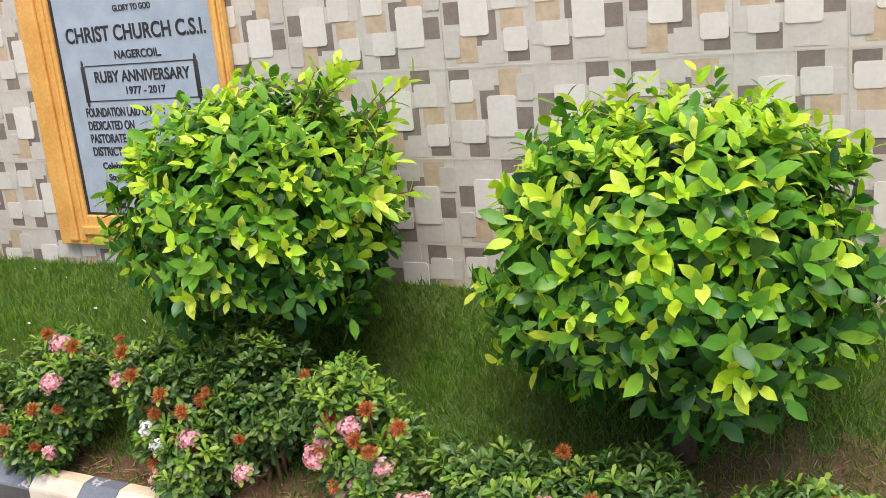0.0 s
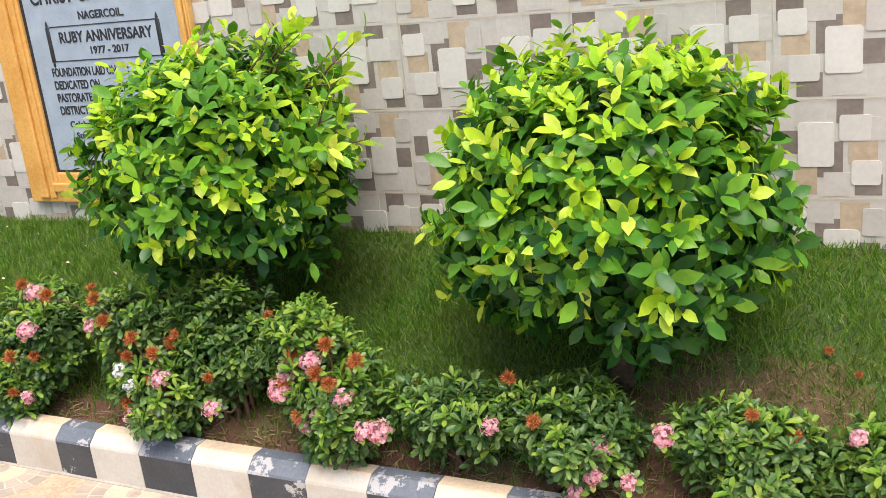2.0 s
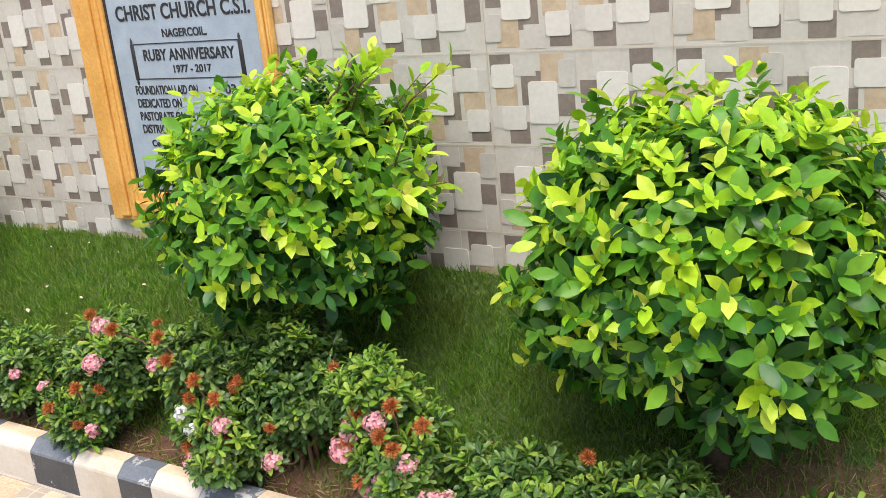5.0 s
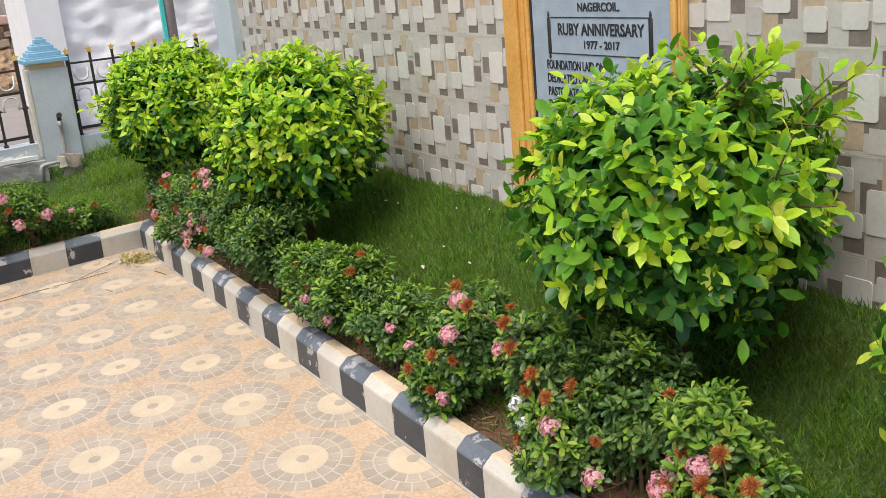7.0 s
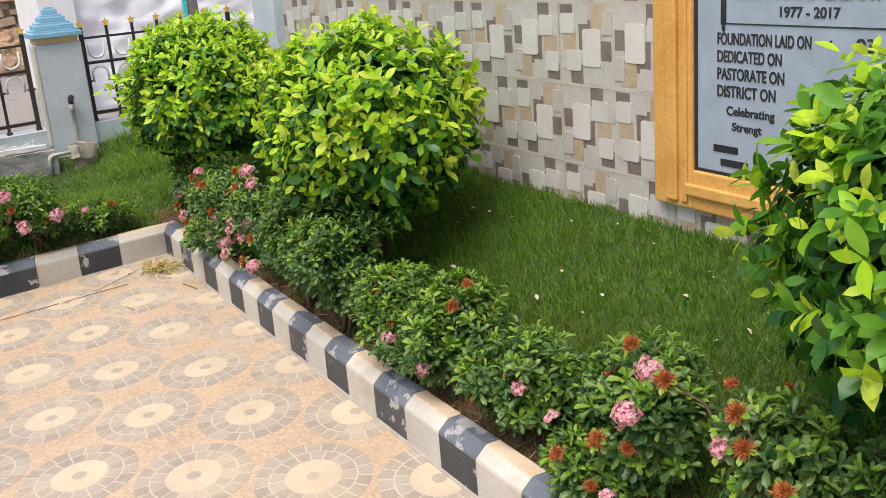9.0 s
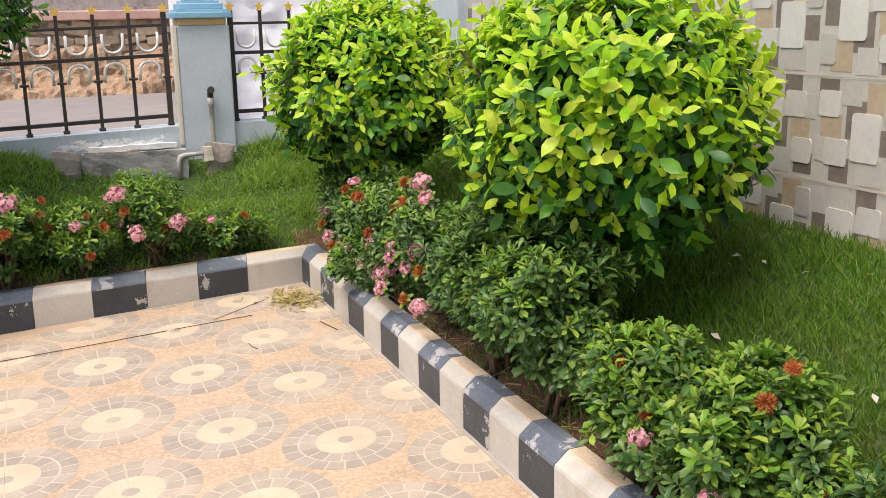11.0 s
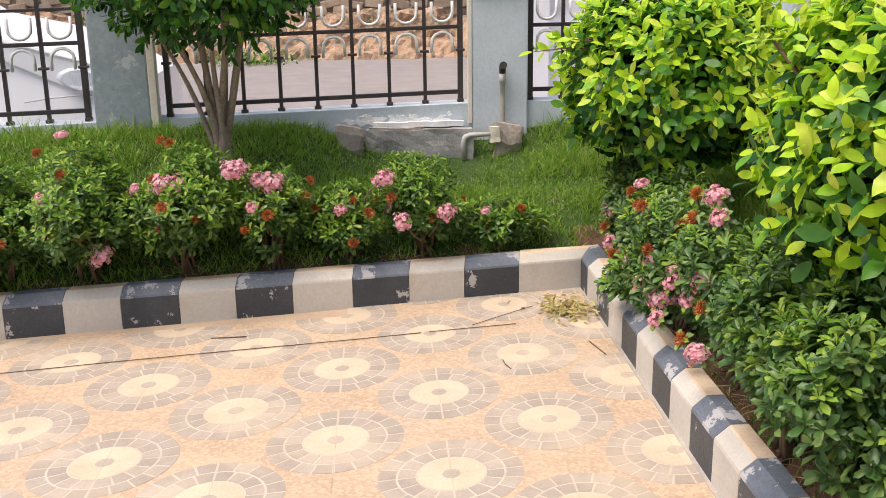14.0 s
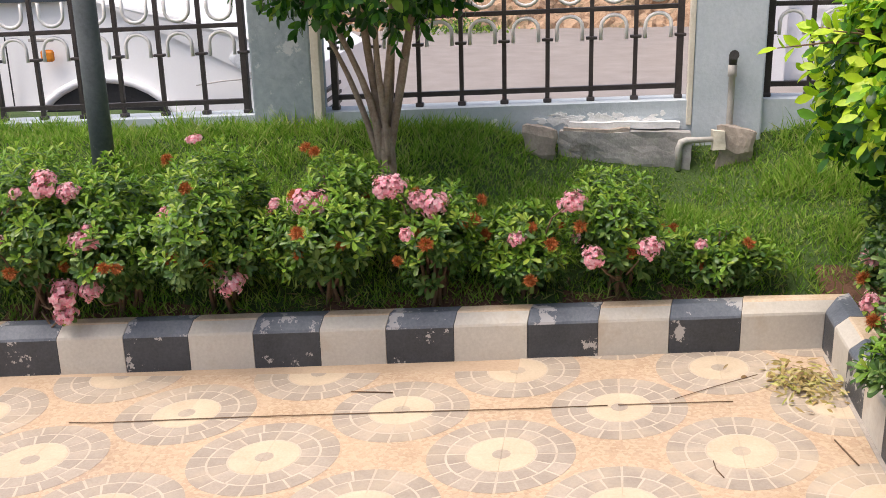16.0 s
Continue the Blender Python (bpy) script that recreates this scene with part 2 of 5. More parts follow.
    # brighter copy of the grass tones, with sunlight put into the colour
    "grass_lush_sunlit": leafy("grass_blade_lush_sunlit", [(0.12, 0.27, 0.025), (0.22, 0.42, 0.045), (0.35, 0.53, 0.08), (0.46, 0.49, 0.17)], 0.5, 0.45),
    "grass": leafy("grass_blade", [(0.060, 0.165, 0.010), (0.11, 0.26, 0.018), (0.18, 0.34, 0.030), (0.27, 0.32, 0.07)], 0.5, 0.35, patch=(0.14, 0.19, 0.035)),
}


# ---------------------------------------------------------------- building helpers
def put(name, me, parent=None, label="", m=None):
    ob = new(name, me)
    if parent is not None:
        ob.parent = parent
    if m is not None:
        ob.matrix_local = m
    if label:
        tagged(ob, label)
    return ob


def part(name, bm, material, parent, label="", m=None):
    me = bpy.data.meshes.new(name)
    bm.to_mesh(me)
    bm.free()
    for one in material if isinstance(material, (list, tuple)) else [material]:
        me.materials.append(one)
    return put(name, me, parent, label, m)


def thing(name, label, category, group="", kind="", at=(0, 0, 0), m=None):
    ob = new(name)
    ob.matrix_world = m if m is not None else Matrix.Translation(at)
    return tagged(ob, label, category, group, kind)


def box(bm, lo, hi, bevel=0.0, m=None):
    r = bmesh.ops.create_cube(bm, size=1.0)
    vs = r["verts"]
    size = [hi[k] - lo[k] for k in range(3)]
    for v in vs:
        v.co = Vector([lo[k] + (v.co[k] + 0.5) * size[k] for k in range(3)])
    if bevel:
        es = list({e for v in vs for e in v.link_edges})
        r = bmesh.ops.bevel(bm, geom=es, offset=bevel, segments=2, affect="EDGES", profile=0.5)
        vs = list({v for f in r["faces"] for v in f.verts} | {v for v in vs if v.is_valid})
    if m is not None:
        bmesh.ops.transform(bm, matrix=m, verts=vs)
    return vs


def tube(bm, pts, radii, seg=10, cap=True):
    """Round rod along points, with a radius at each."""
    pts = [Vector(p) for p in pts]
    rings = []
    side = None
    for i, p in enumerate(pts):
        d = (pts[min(i + 1, len(pts) - 1)] - pts[max(i - 1, 0)]).normalized()
        if side is None:
            side = d.orthogonal().normalized()
        side = (side - d * side.dot(d)).normalized()
        up = d.cross(side)
        r = radii[i] if isinstance(radii, (list, tuple)) else radii
        rings.append([bm.verts.new(p + r * (math.cos(a) * side + math.sin(a) * up)) for a in [2 * math.pi * k / seg for k in range(seg)]])
    for a, b in zip(rings, rings[1:]):
        for k in range(seg):
            f = bm.faces.new((a[k], a[(k + 1) % seg], b[(k + 1) % seg], b[k]))
            f.smooth = True
    if cap:
        bm.faces.new(rings[0][::-1])
        bm.faces.new(rings[-1])


def prism(bm, outline, z0, z1):
    """Upright prism over an outline in x and y."""
    a = [bm.verts.new((x, y, z0)) for x, y in outline]
    b = [bm.verts.new((x, y, z1)) for x, y in outline]
    n = len(a)
    bm.faces.new(a[::-1])
    bm.faces.new(b)
    for k in range(n):
        bm.faces.new((a[k], a[(k + 1) % n], b[(k + 1) % n], b[k]))


LEAF_V = np.array([(0, 0, 0), (0.14, 0.25, 0.025), (0.14, 0, 0.0), (0.14, -0.25, 0.025), (0.40, 0.47, 0.045), (0.40, 0, 0.01), (0.40, -0.47, 0.045), (0.68, 0.44, 0.035), (0.68, 0, 0.0), (0.68, -0.44, 0.035), (0.87, 0.20, -0.01), (0.87, 0, -0.035), (0.87, -0.20, -0.01), (1, 0, -0.10)])
LEAF_F = [(0, 2, 1), (0, 3, 2), (1, 2, 5, 4), (2, 3, 6, 5), (4, 5, 8, 7), (5, 6, 9, 8), (7, 8, 11, 10), (8, 9, 12, 11), (10, 11, 13), (11, 12, 13)]
SMALL_V = np.array([(0, 0, 0), (0.5, 0.5, 0.1), (0.5, -0.5, 0.1), (1, 0, -0.1), (0.5, 0, 0.0)])
SMALL_F = [(0, 4, 1), (0, 2, 4), (1, 4, 3), (4, 2, 3)]


def unit(v):
    return v / np.maximum(np.linalg.norm(v, axis=-1, keepdims=True), 1e-9)


def leaves(name, base, ahead, normal, length, width, mats, which, template=(LEAF_V, LEAF_F)):
    """One mesh of many leaves: base points, directions, normals, lengths, widths, and the material of each."""
    lv, lf = template
    ahead = unit(ahead)
    across = unit(np.cross(normal, ahead))
    up = np.cross(ahead, across)
    n, k = len(base), len(lv)
    v = base[:, None] + length[:, None, None] * lv[None, :, :1] * ahead[:, None] + width[:, None, None] * lv[None, :, 1:2] * across[:, None] + length[:, None, None] * lv[None, :, 2:] * up[:, None]
    me = bpy.data.meshes.new(name)
    faces = [tuple(i * k + a for a in f) for i in range(n) for f in lf]
    me.from_pydata(v.reshape(-1, 3).tolist(), [], faces)
    for one in mats:
        me.materials.append(one)
    me.polygons.foreach_set("material_index", np.repeat(np.asarray(which, dtype=np.int32), len(lf)))
    me.polygons.foreach_set("use_smooth", np.ones(len(me.polygons), dtype=bool))
    me.update()
    return me


# ---------------------------------------------------------------- plan
KERB_H, KERB_D = 0.128, 0.088
SHORT_H = 0.120
LONG_Y = 0.035
SKEW = -0.18
WALL_Y = 1.009
FENCE_X, FENCE_SKEW = -1.1, -0.075
ROAD_Z = 0.0


def short_x(y):
    return -0.155 + SKEW * y


def lawn_z(x, y):
    d = max(y - 0.12, (short_x(min(y, 0)) - x) - 0.09)
    d = min(max(d / 0.88, 0.0), 1.0)
    return 0.115 + 0.45 * d + 0.015 * noise.noise((x * 3, y * 3, 0)) - 0.115 * math.exp(-((x + 0.86) / 0.22) ** 4 - ((y + 0.54) / 0.46) ** 4)


# ---------------------------------------------------------------- ground
bm = bmesh.new()
box(bm, (-400, -400, -0.5), (400, 400, -0.06))
ground = tagged(part("ground", bm, M["soil"], None), "bare red earth reaching to the horizon", "ground", kind="structure")

bm = bmesh.new()
box(bm, (-1.0, -14, -0.3), (16, 0.06, -0.0025))
paving = tagged(part("paving", bm, M["slab"], None), "beige patterned courtyard paving of cast tiles", "paving", kind="structure")

bm = bmesh.new()
box(bm, (-60, -60, -0.055), (FENCE_X - 0.12, 60, ROAD_Z))
road = tagged(part("road", bm, M["road"], None), "dusty grey asphalt road outside the fence", "road", kind="structure")

# lawn, with bare soil along the kerbs
nx, ny = 150, 90
xs, ys = np.linspace(-1.35, 9.5, nx), np.linspace(-4.6, WALL_Y + 0.05, ny)
verts, faces, which, keep = [], [], [], {}
for j, y in enumerate(ys):
    for i, x in enumerate(xs):
        verts.append((x, y, lawn_z(x, y)))
for j in range(ny - 1):
    for i in range(nx - 1):
        x, y = (xs[i] + xs[i + 1]) / 2, (ys[j] + ys[j + 1]) / 2
        d = max(y, short_x(min(y, 0)) - x)
        if d < 0.05:
            continue
        faces.append((j * nx + i, j * nx + i + 1, (j + 1) * nx + i + 1, (j + 1) * nx + i))
        bare = ((x - 5.85) / 0.42) ** 2 + ((y - 0.42) / 0.22) ** 2 + 0.9 * noise.noise((x * 5, y * 5, 1))
        which.append(1 if d < (0.27 if y > 0.05 else 0.15) + 0.10 * noise.noise((x * 4, y * 4, 3)) else 2 if bare < 0.9 else 0)
me = bpy.data.meshes.new("lawn")
me.from_pydata(verts, [], faces)
me.materials.append(M["turf"])
me.materials.append(M["soil"])
me.materials.append(M["thatch"])
me.polygons.foreach_set("material_index", np.array(which, dtype=np.int32))
me.polygons.foreach_set("use_smooth", np.ones(len(faces), dtype=bool))
bm = bmesh.new()
bm.from_mesh(me)
bmesh.ops.delete(bm, geom=[v for v in bm.verts if not v.link_faces], context="VERTS")
bm.to_mesh(me)
bm.free()
lawn = tagged(new("lawn", me), "sloping lawn with bare red soil beside the kerb", "lawn", kind="structure")


# ---------------------------------------------------------------- kerbs
def kerb_block(parent, p0, p1, q0, q1, dark, high):
    """A painted stretch of kerb from front line points p0, p1 to back line points q0, q1: front, slanted shoulder and top."""
    bm = bmesh.new()
    ring = []
    top = high + 0.032
    for p, q in ((p0, q0), (p1, q1)):
        p, q = Vector((*p, 0)), Vector((*q, 0))
        back = q - p
        prof = [(0.0, -0.02), (0.0, high - 0.008), (0.03, high), (0.40, top - 0.004), (0.46, top), (0.97, top), (1.0, top - 0.006), (1.0, -0.02)]
        ring.append([bm.verts.new(p + back * f + Vector((0, 0, z))) for f, z in prof])
    a, b = ring
    n = len(a)
    for k in range(n):
        f = bm.faces.new((a[k], b[k], b[(k + 1) % n], a[(k + 1) % n]))
        f.material_index = (1 if k > 0 else 0) if dark else (1 if k > 2 else 0)
    bm.faces.new(a)
    bm.faces.new(b[::-1])
    bmesh.ops.recalc_face_normals(bm, faces=bm.faces)
    mats = [M["kerb_black"], M["kerb_slate"]] if dark else [M["kerb_white"], M["kerb_tan"]]
    part("kerb_block", bm, mats, parent, "chipped black kerb block" if dark else "dusty white kerb block")


kerb_long = tagged(new("kerb_long"), "black and white painted concrete kerb along the lawn", "kerb", kind="structure")
marks = [-0.16, -0.03, 0.15, 0.345, 0.545, 0.74, 0.935, 1.12, 1.31, 1.49, 1.67, 1.85, 2.03, 2.22, 2.44, 2.66, 2.88, 3.09, 3.32, 3.548, 3.765, 3.917, 4.125, 4.333, 4.548, 4.75] + [4.955 + 0.205 * k for k in range(16)]
for k, (a, b) in enumerate(zip(marks, marks[1:])):
    kerb_block(kerb_long, (a + 0.001, LONG_Y), (b - 0.001, LONG_Y), (a + 0.001 if k else a - KERB_D, LONG_Y + KERB_D), (b - 0.001, LONG_Y + KERB_D), k % 2 == 0, KERB_H)
bm = bmesh.new()
box(bm, (-0.10, LONG_Y - 0.011, -0.01), (7.9, LONG_Y + 0.004, 0.0045), 0.002)
part("mortar_joint", bm, M["kerb_core"], kerb_long, "pale cement joint at the foot of the kerb")
kerb_short = tagged(new("kerb_short"), "black and white painted concrete kerb below the fence", "kerb", kind="structure")
marks = [0.035, -0.226, -0.449, -0.67, -0.889, -1.116, -1.325, -1.528, -1.732, -1.93, -2.128] + [-2.33 - 0.2 * k for k in range(10)]
for k, (a, b) in enumerate(zip(marks, marks[1:])):
    a, b = a - 0.001, b + 0.001
    kerb_block(kerb_short, (short_x(a), a), (short_x(b), b), (short_x(a) - KERB_D, a + (KERB_D if k == 0 else 0.015)), (short_x(b) - KERB_D, b + 0.015), k % 2 == 1, SHORT_H if k else SHORT_H + 0.004)

# ---------------------------------------------------------------- tiled wall
wall = thing("wall_tiled", "boundary wall faced with glazed tiles printed as overlapping blocks", "wall", kind="structure")
bm = bmesh.new()
box(bm, (-0.45, WALL_Y, -0.2), (10.2, WALL_Y + 0.22, 2.75))
part("wall_core", bm, M["wall"], wall)
bm = bmesh.new()
box(bm, (-0.80, WALL_Y - 0.06, -0.2), (-0.45, WALL_Y + 0.3, 2.75), 0.01)
column = tagged(part("wall_column", bm, M["render_blue"], None), "pale blue rendered column at the end of the tiled wall", "column", kind="structure")

CELL_K = 1.13
CELL_X, CELL_Z = 0.268 * CELL_K, 0.262 * CELL_K


def plate(bm, x0, z0, x1, z1, depth, r, index):
    """Rounded plate on the wall face, facing -y."""
    pts = []
    for cx, cz, a0 in ((x1 - r, z1 - r, 0), (x0 + r, z1 - r, 90), (x0 + r, z0 + r, 180), (x1 - r, z0 + r, 270)):
        for a in ((a0, a0 + 45, a0 + 90) if r > 0.004 else (a0 + 45,)):
            pts.append((cx + r * math.cos(radians(a)), cz + r * math.sin(radians(a))))
    front = [bm.verts.new((x, -depth, z)) for x, z in pts]
    back = [bm.verts.new((x, 0, z)) for x, z in pts]
    fs = [bm.faces.new(front)]
    n = len(pts)
    for k in range(n):
        fs.append(bm.faces.new((front[k], back[k], back[(k + 1) % n], front[(k + 1) % n])))
    for f in fs:
        f.material_index = index


def wall_cell(turned):
    bm = bmesh.new()
    # colour: 0 ground, 1 white, 2 dark, 3 sand, 4 grey
    for x0, z0, x1, z1, d, r, c in (
        (0.0002, 0.0002, 0.2678, 0.2618, 0.001, 0.0, 0),
        (0.098, 0.055, 0.168, 0.150, 0.0016, 0.002, 2), (0.196, 0.008, 0.262, 0.064, 0.0016, 0.002, 2), (0.008, 0.118, 0.062, 0.180, 0.0016, 0.002, 2),
        (0.150, 0.196, 0.214, 0.258, 0.0016, 0.002, 2), (0.034, 0.010, 0.106, 0.088, 0.0020, 0.002, 3), (0.180, 0.090, 0.250, 0.160, 0.0020, 0.002, 3),
        (0.048, 0.188, 0.126, 0.256, 0.0022, 0.002, 4), (0.120, 0.004, 0.186, 0.070, 0.0022, 0.004, 4), (0.216, 0.150, 0.266, 0.214, 0.0024, 0.004, 4),
        (0.058, 0.084, 0.146, 0.200, 0.0050, 0.010, 1), (0.158, 0.152, 0.232, 0.218, 0.0042, 0.008, 1), (0.002, 0.026, 0.052, 0.100, 0.0042, 0.008, 4),
        (0.188, 0.036, 0.258, 0.100, 0.0042, 0.009, 1),
    ):
        x0, z0, x1, z1 = x0 * CELL_K, z0 * CELL_K, x1 * CELL_K, z1 * CELL_K
        if turned:
            x0, z0, x1, z1 = CELL_X - x1, CELL_Z - z1, CELL_X - x0, CELL_Z - z0
        plate(bm, x0, z0, x1, z1, d, r, c)
    return bm


cell_mats = [M["wall"], M["plate_white"], M["plate_dark"], M["plate_sand"], M["plate_grey"]]
cell_mes = []
for turned in (False, True):
    cell_me = bpy.data.meshes.new("wall_tile")
    bm = wall_cell(turned)
    bm.to_mesh(cell_me)
    bm.free()
    for one in cell_mats:
        cell_me.materials.append(one)
    cell_mes.append(cell_me)

# ---------------------------------------------------------------- plaque
PX0, PX1, PZ0, PZ1 = 2.815, 3.850, 0.66, 1.98
plaque = thing("memorial_plaque", "grey granite memorial plaque with black lettering in a varnished wooden frame", "plaque", at=(0, WALL_Y, 0))
bm = bmesh.new()
box(bm, (PX0 + 0.1, -0.020, PZ0 + 0.06), (PX1 - 0.03, -0.006, PZ1 - 0.1))
part("slab", bm, M["granite"], plaque, "polished grey granite slab")
FRAME_L, FRAME_R, FRAME_B = 0.175, 0.060, 0.13
for x0, z0, x1, z1 in ((PX0, PZ0, PX0 + FRAME_L, PZ1), (PX1 - FRAME_R, PZ0 + FRAME_B, PX1, PZ1 - FRAME_B), (PX0 + FRAME_L, PZ0, PX1, PZ0 + FRAME_B), (PX0 + FRAME_L, PZ1 - FRAME_B, PX1, PZ1)):
    bm = bmesh.new()
    box(bm, (x0, -0.036, z0), (x1, -0.007, z1), 0.006)
    if x1 - x0 < z1 - z0:
        t = (x1 - x0) / 3
        box(bm, (x0 + t * 1.1, -0.050, z0 + 0.02), (x0 + t * 2.0, -0.034, z1 - 0.02), 0.006)
        box(bm, (x0 + t * 2.25, -0.043, z0 + 0.02), (x0 + t * 2.7, -0.034, z1 - 0.02), 0.004)
    else:
        t = (z1 - z0) / 3
        box(bm, (x0 - 0.02, -0.050, z0 + t * 1.1), (x1 - 0.02, -0.034, z0 + t * 2.0), 0.006)
    part("frame_rail", bm, M["wood"], plaque, "orange varnished wooden moulding")
bm = bmesh.new()
box(bm, (PX0 + FRAME_L, -0.024, PZ0 + FRAME_B), (PX0 + FRAME_L + 0.012, -0.019, PZ1 - FRAME_B))
box(bm, (PX0 + FRAME_L + 0.012, -0.024, PZ0 + FRAME_B), (PX1 - FRAME_R, -0.019, PZ0 + FRAME_B + 0.01))
part("inner_bead", bm, M["letters"], plaque, "black inner edge")


def lettering(text, x, z, width, height, name="lettering"):
    cu = bpy.data.curves.new(name, "FONT")
    cu.body, cu.size, cu.extrude, cu.offset = text, 1.0, 0.004, 0.020
    tmp = new("tmp", cu)
    bpy.context.view_layer.update()
    me = bpy.data.meshes.new_from_object(tmp.evaluated_get(bpy.context.evaluated_depsgraph_get()))
    bpy.data.objects.remove(tmp)
    v = np.array([p.co for p in me.vertices])
    lo, hi = v.min(0), v.max(0)
    for p in me.vertices:
        p.co = ((p.co.x - lo[0]) / (hi[0] - lo[0]) * width, (p.co.y - lo[1]) / (hi[1] - lo[1]) * height, p.co.z * 0.2)
    me.materials.clear()
    me.materials.append(M["letters"])
    put(name, me, plaque, "black engraved letters", pose(x, -0.0215, z, 90, 0, 0))


for text, x, z, w, h in (
    ("GLORY TO GOD", 3.32, 1.585, 0.19, 0.024), ("CHRIST CHURCH C.S.I.", 3.05, 1.478, 0.705, 0.060), ("NAGERCOIL.", 3.29, 1.410, 0.235, 0.032),
    ("RUBY ANNIVERSARY", 3.165, 1.322, 0.485, 0.045), ("1977 - 2017", 3.32, 1.274, 0.20, 0.030),
    ("FOUNDATION LAID ON", 3.085, 1.190, 0.345, 0.036), ("DEDICATED ON", 3.085, 1.138, 0.245, 0.036), ("PASTORATE ON", 3.085, 1.086, 0.255, 0.036), ("DISTRICT ON", 3.085, 1.034, 0.225, 0.036),
    ("Celebrating", 3.123, 0.972, 0.185, 0.036), ("Strengt", 3.146, 0.926, 0.115, 0.034), (":", 3.490, 1.192, 0.007, 0.026), ("03.", 3.572, 1.190, 0.072, 0.036)):
    lettering(text, x, z, w, h)
for x, z, w in ((3.07, 0.862, 0.10), (3.10, 0.820, 0.11)):
    bm = bmesh.new()
    box(bm, (x, -0.022, z), (x + w, -0.0195, z + 0.022))
    part("lettering_bar", bm, M["letters"], plaque)
for z in (1.386, 1.250):
    bm = bmesh.new()
    box(bm, (3.12, -0.022, z), (3.68, -0.0195, z + 0.004))
    part("scroll_line", bm, M["letters"], plaque)
for x in (3.108, 3.682):
    bm = bmesh.new()
    tube(bm, [(x, -0.021, 1.228), (x, -0.021, 1.240), (x, -0.021, 1.246), (x, -0.021, 1.25), (x, -0.021, 1.386), (x, -0.021, 1.39), (x, -0.021, 1.396), (x, -0.021, 1.412)], [0.003, 0.008, 0.004, 0.011, 0.011, 0.005, 0.008, 0.003], 8)
    bmesh.ops.scale(bm, vec=(1, 0.25, 1), space=Matrix.Translation((0, 0.021, 0)), verts=bm.verts)
    part("scroll_roller", bm, M["letters"], plaque)


# ---------------------------------------------------------------- fence
def fx(y):
    return FENCE_X + FENCE_SKEW * y


def fz(y):
    """Fall of the fence line with the road."""
    return 0.022 * min(0.0, y + 0.375)


plinth = thing("fence_plinth", "low rendered fence wall in flaking pale blue paint", "fence wall", kind="structure")
bm = bmesh.new()
rows_ = []
for y in (1.0, -0.375, -4.6):
    x0, x1, top = fx(y) - 0.13, fx(y) + 0.03, 0.655 + fz(y)
    rows_.append([bm.verts.new(p) for p in ((x0, y, -0.2), (x0, y, top), (x1, y, top), (x1, y, -0.2))])
for a, b in zip(rows_, rows_[1:]):
    for k in range(4):
        bm.faces.new((a[k], a[(k + 1) % 4], b[(k + 1) % 4], b[k]))
bm.faces.new(rows_[0])
bm.faces.new(rows_[-1][::-1])
bmesh.ops.recalc_face_normals(bm, faces=bm.faces)
part("plinth_wall", bm, M["render_blue"], plinth)
bm = bmesh.new()
rng = random.Random(5)
for k in range(44):
    y = -0.42 - 0.40 * rng.random() - (0.62 * rng.random() if k > 22 else 0)
    x = fx(y) + 0.0305
    z = 0.575 + 0.035 * rng.random() ** 2
    w, h = 0.010 + 0.045 * rng.random() ** 2, 0.004 + 0.014 * rng.random()
    pts = [(y + w * (0.6 + 0.7 * rng.random()) * math.cos(a), z + h * (0.5 + 0.9 * rng.random()) * math.sin(a)) for a in [2 * math.pi * q / 11 for q in range(11)]]
    low = [bm.verts.new((x - 0.006, p, q)) for p, q in pts]
    top = [bm.verts.new((x + 0.002 + 0.002 * rng.random(), p, q)) for p, q in pts]
    bm.faces.new(top)
    for q in range(11):
        bm.faces.new((low[q], low[(q + 1) % 11], top[(q + 1) % 11], top[q]))
bmesh.ops.recalc_face_normals(bm, faces=bm.faces)
part("whitewash_flake", bm, M["whitewash"], plinth, "bare white patches of flaking whitewash")


def pillar(y0, y1, mat, cream_edge):
    yc = (y0 + y1) / 2
    w = y1 - y0
    ob = thing("fence_pillar", "square rendered fence pillar with a stepped blue pyramid cap", "pillar", "fence pillars", at=(fx(yc) - 0.05, yc, 0))
    bm = bmesh.new()
    box(bm, (-w * 0.45, -w / 2, 0.2), (0.10, w / 2, 1.155), 0.008)
    part("shaft", bm, mat, ob, "peeling grey-blue painted shaft")
    bm = bmesh.new()
    box(bm, (-w * 0.45 + 0.01, -w / 2 + 0.012, 1.155), (0.09, w / 2 - 0.012, 1.19), 0.004)
    part("neck_band", bm, M["band_cream"], ob, "orange cream painted band")
    bm = bmesh.new()
    for k in range(4):
        s = 1.08 - 0.26 * k
        cx = 0.05 - w * 0.225
        box(bm, (cx - s * w * 0.5, -s * w / 2, 1.19 + 0.043 * k), (cx + s * w * 0.5, s * w / 2, 1.19 + 0.043 * k + 0.030), 0.004)
        s -= 0.12
        box(bm, (cx - s * w * 0.5, -s * w / 2, 1.215 + 0.043 * k), (cx + s * w * 0.5, s * w / 2, 1.19 + 0.043 * (k + 1)), 0.002)
    part("cap", bm, M["cap_blue"], ob, "stepped blue pyramid cap")
    if cream_edge:
        bm = bmesh.new()
        box(bm, (0.05, w / 2, 0.3), (0.104, w / 2 + 0.035, 1.155), 0.004)
        part("edge_strip", bm, M["strip_cream"], ob, "cream painted edge")
    else:
        bm = bmesh.new()
        box(bm, (0.05, -w / 2 - 0.02, 0.56), (0.104, -w / 2, 1.155), 0.003)
        part("edge_strip", bm, M["strip_cream"], ob, "cream painted edge")
    return ob


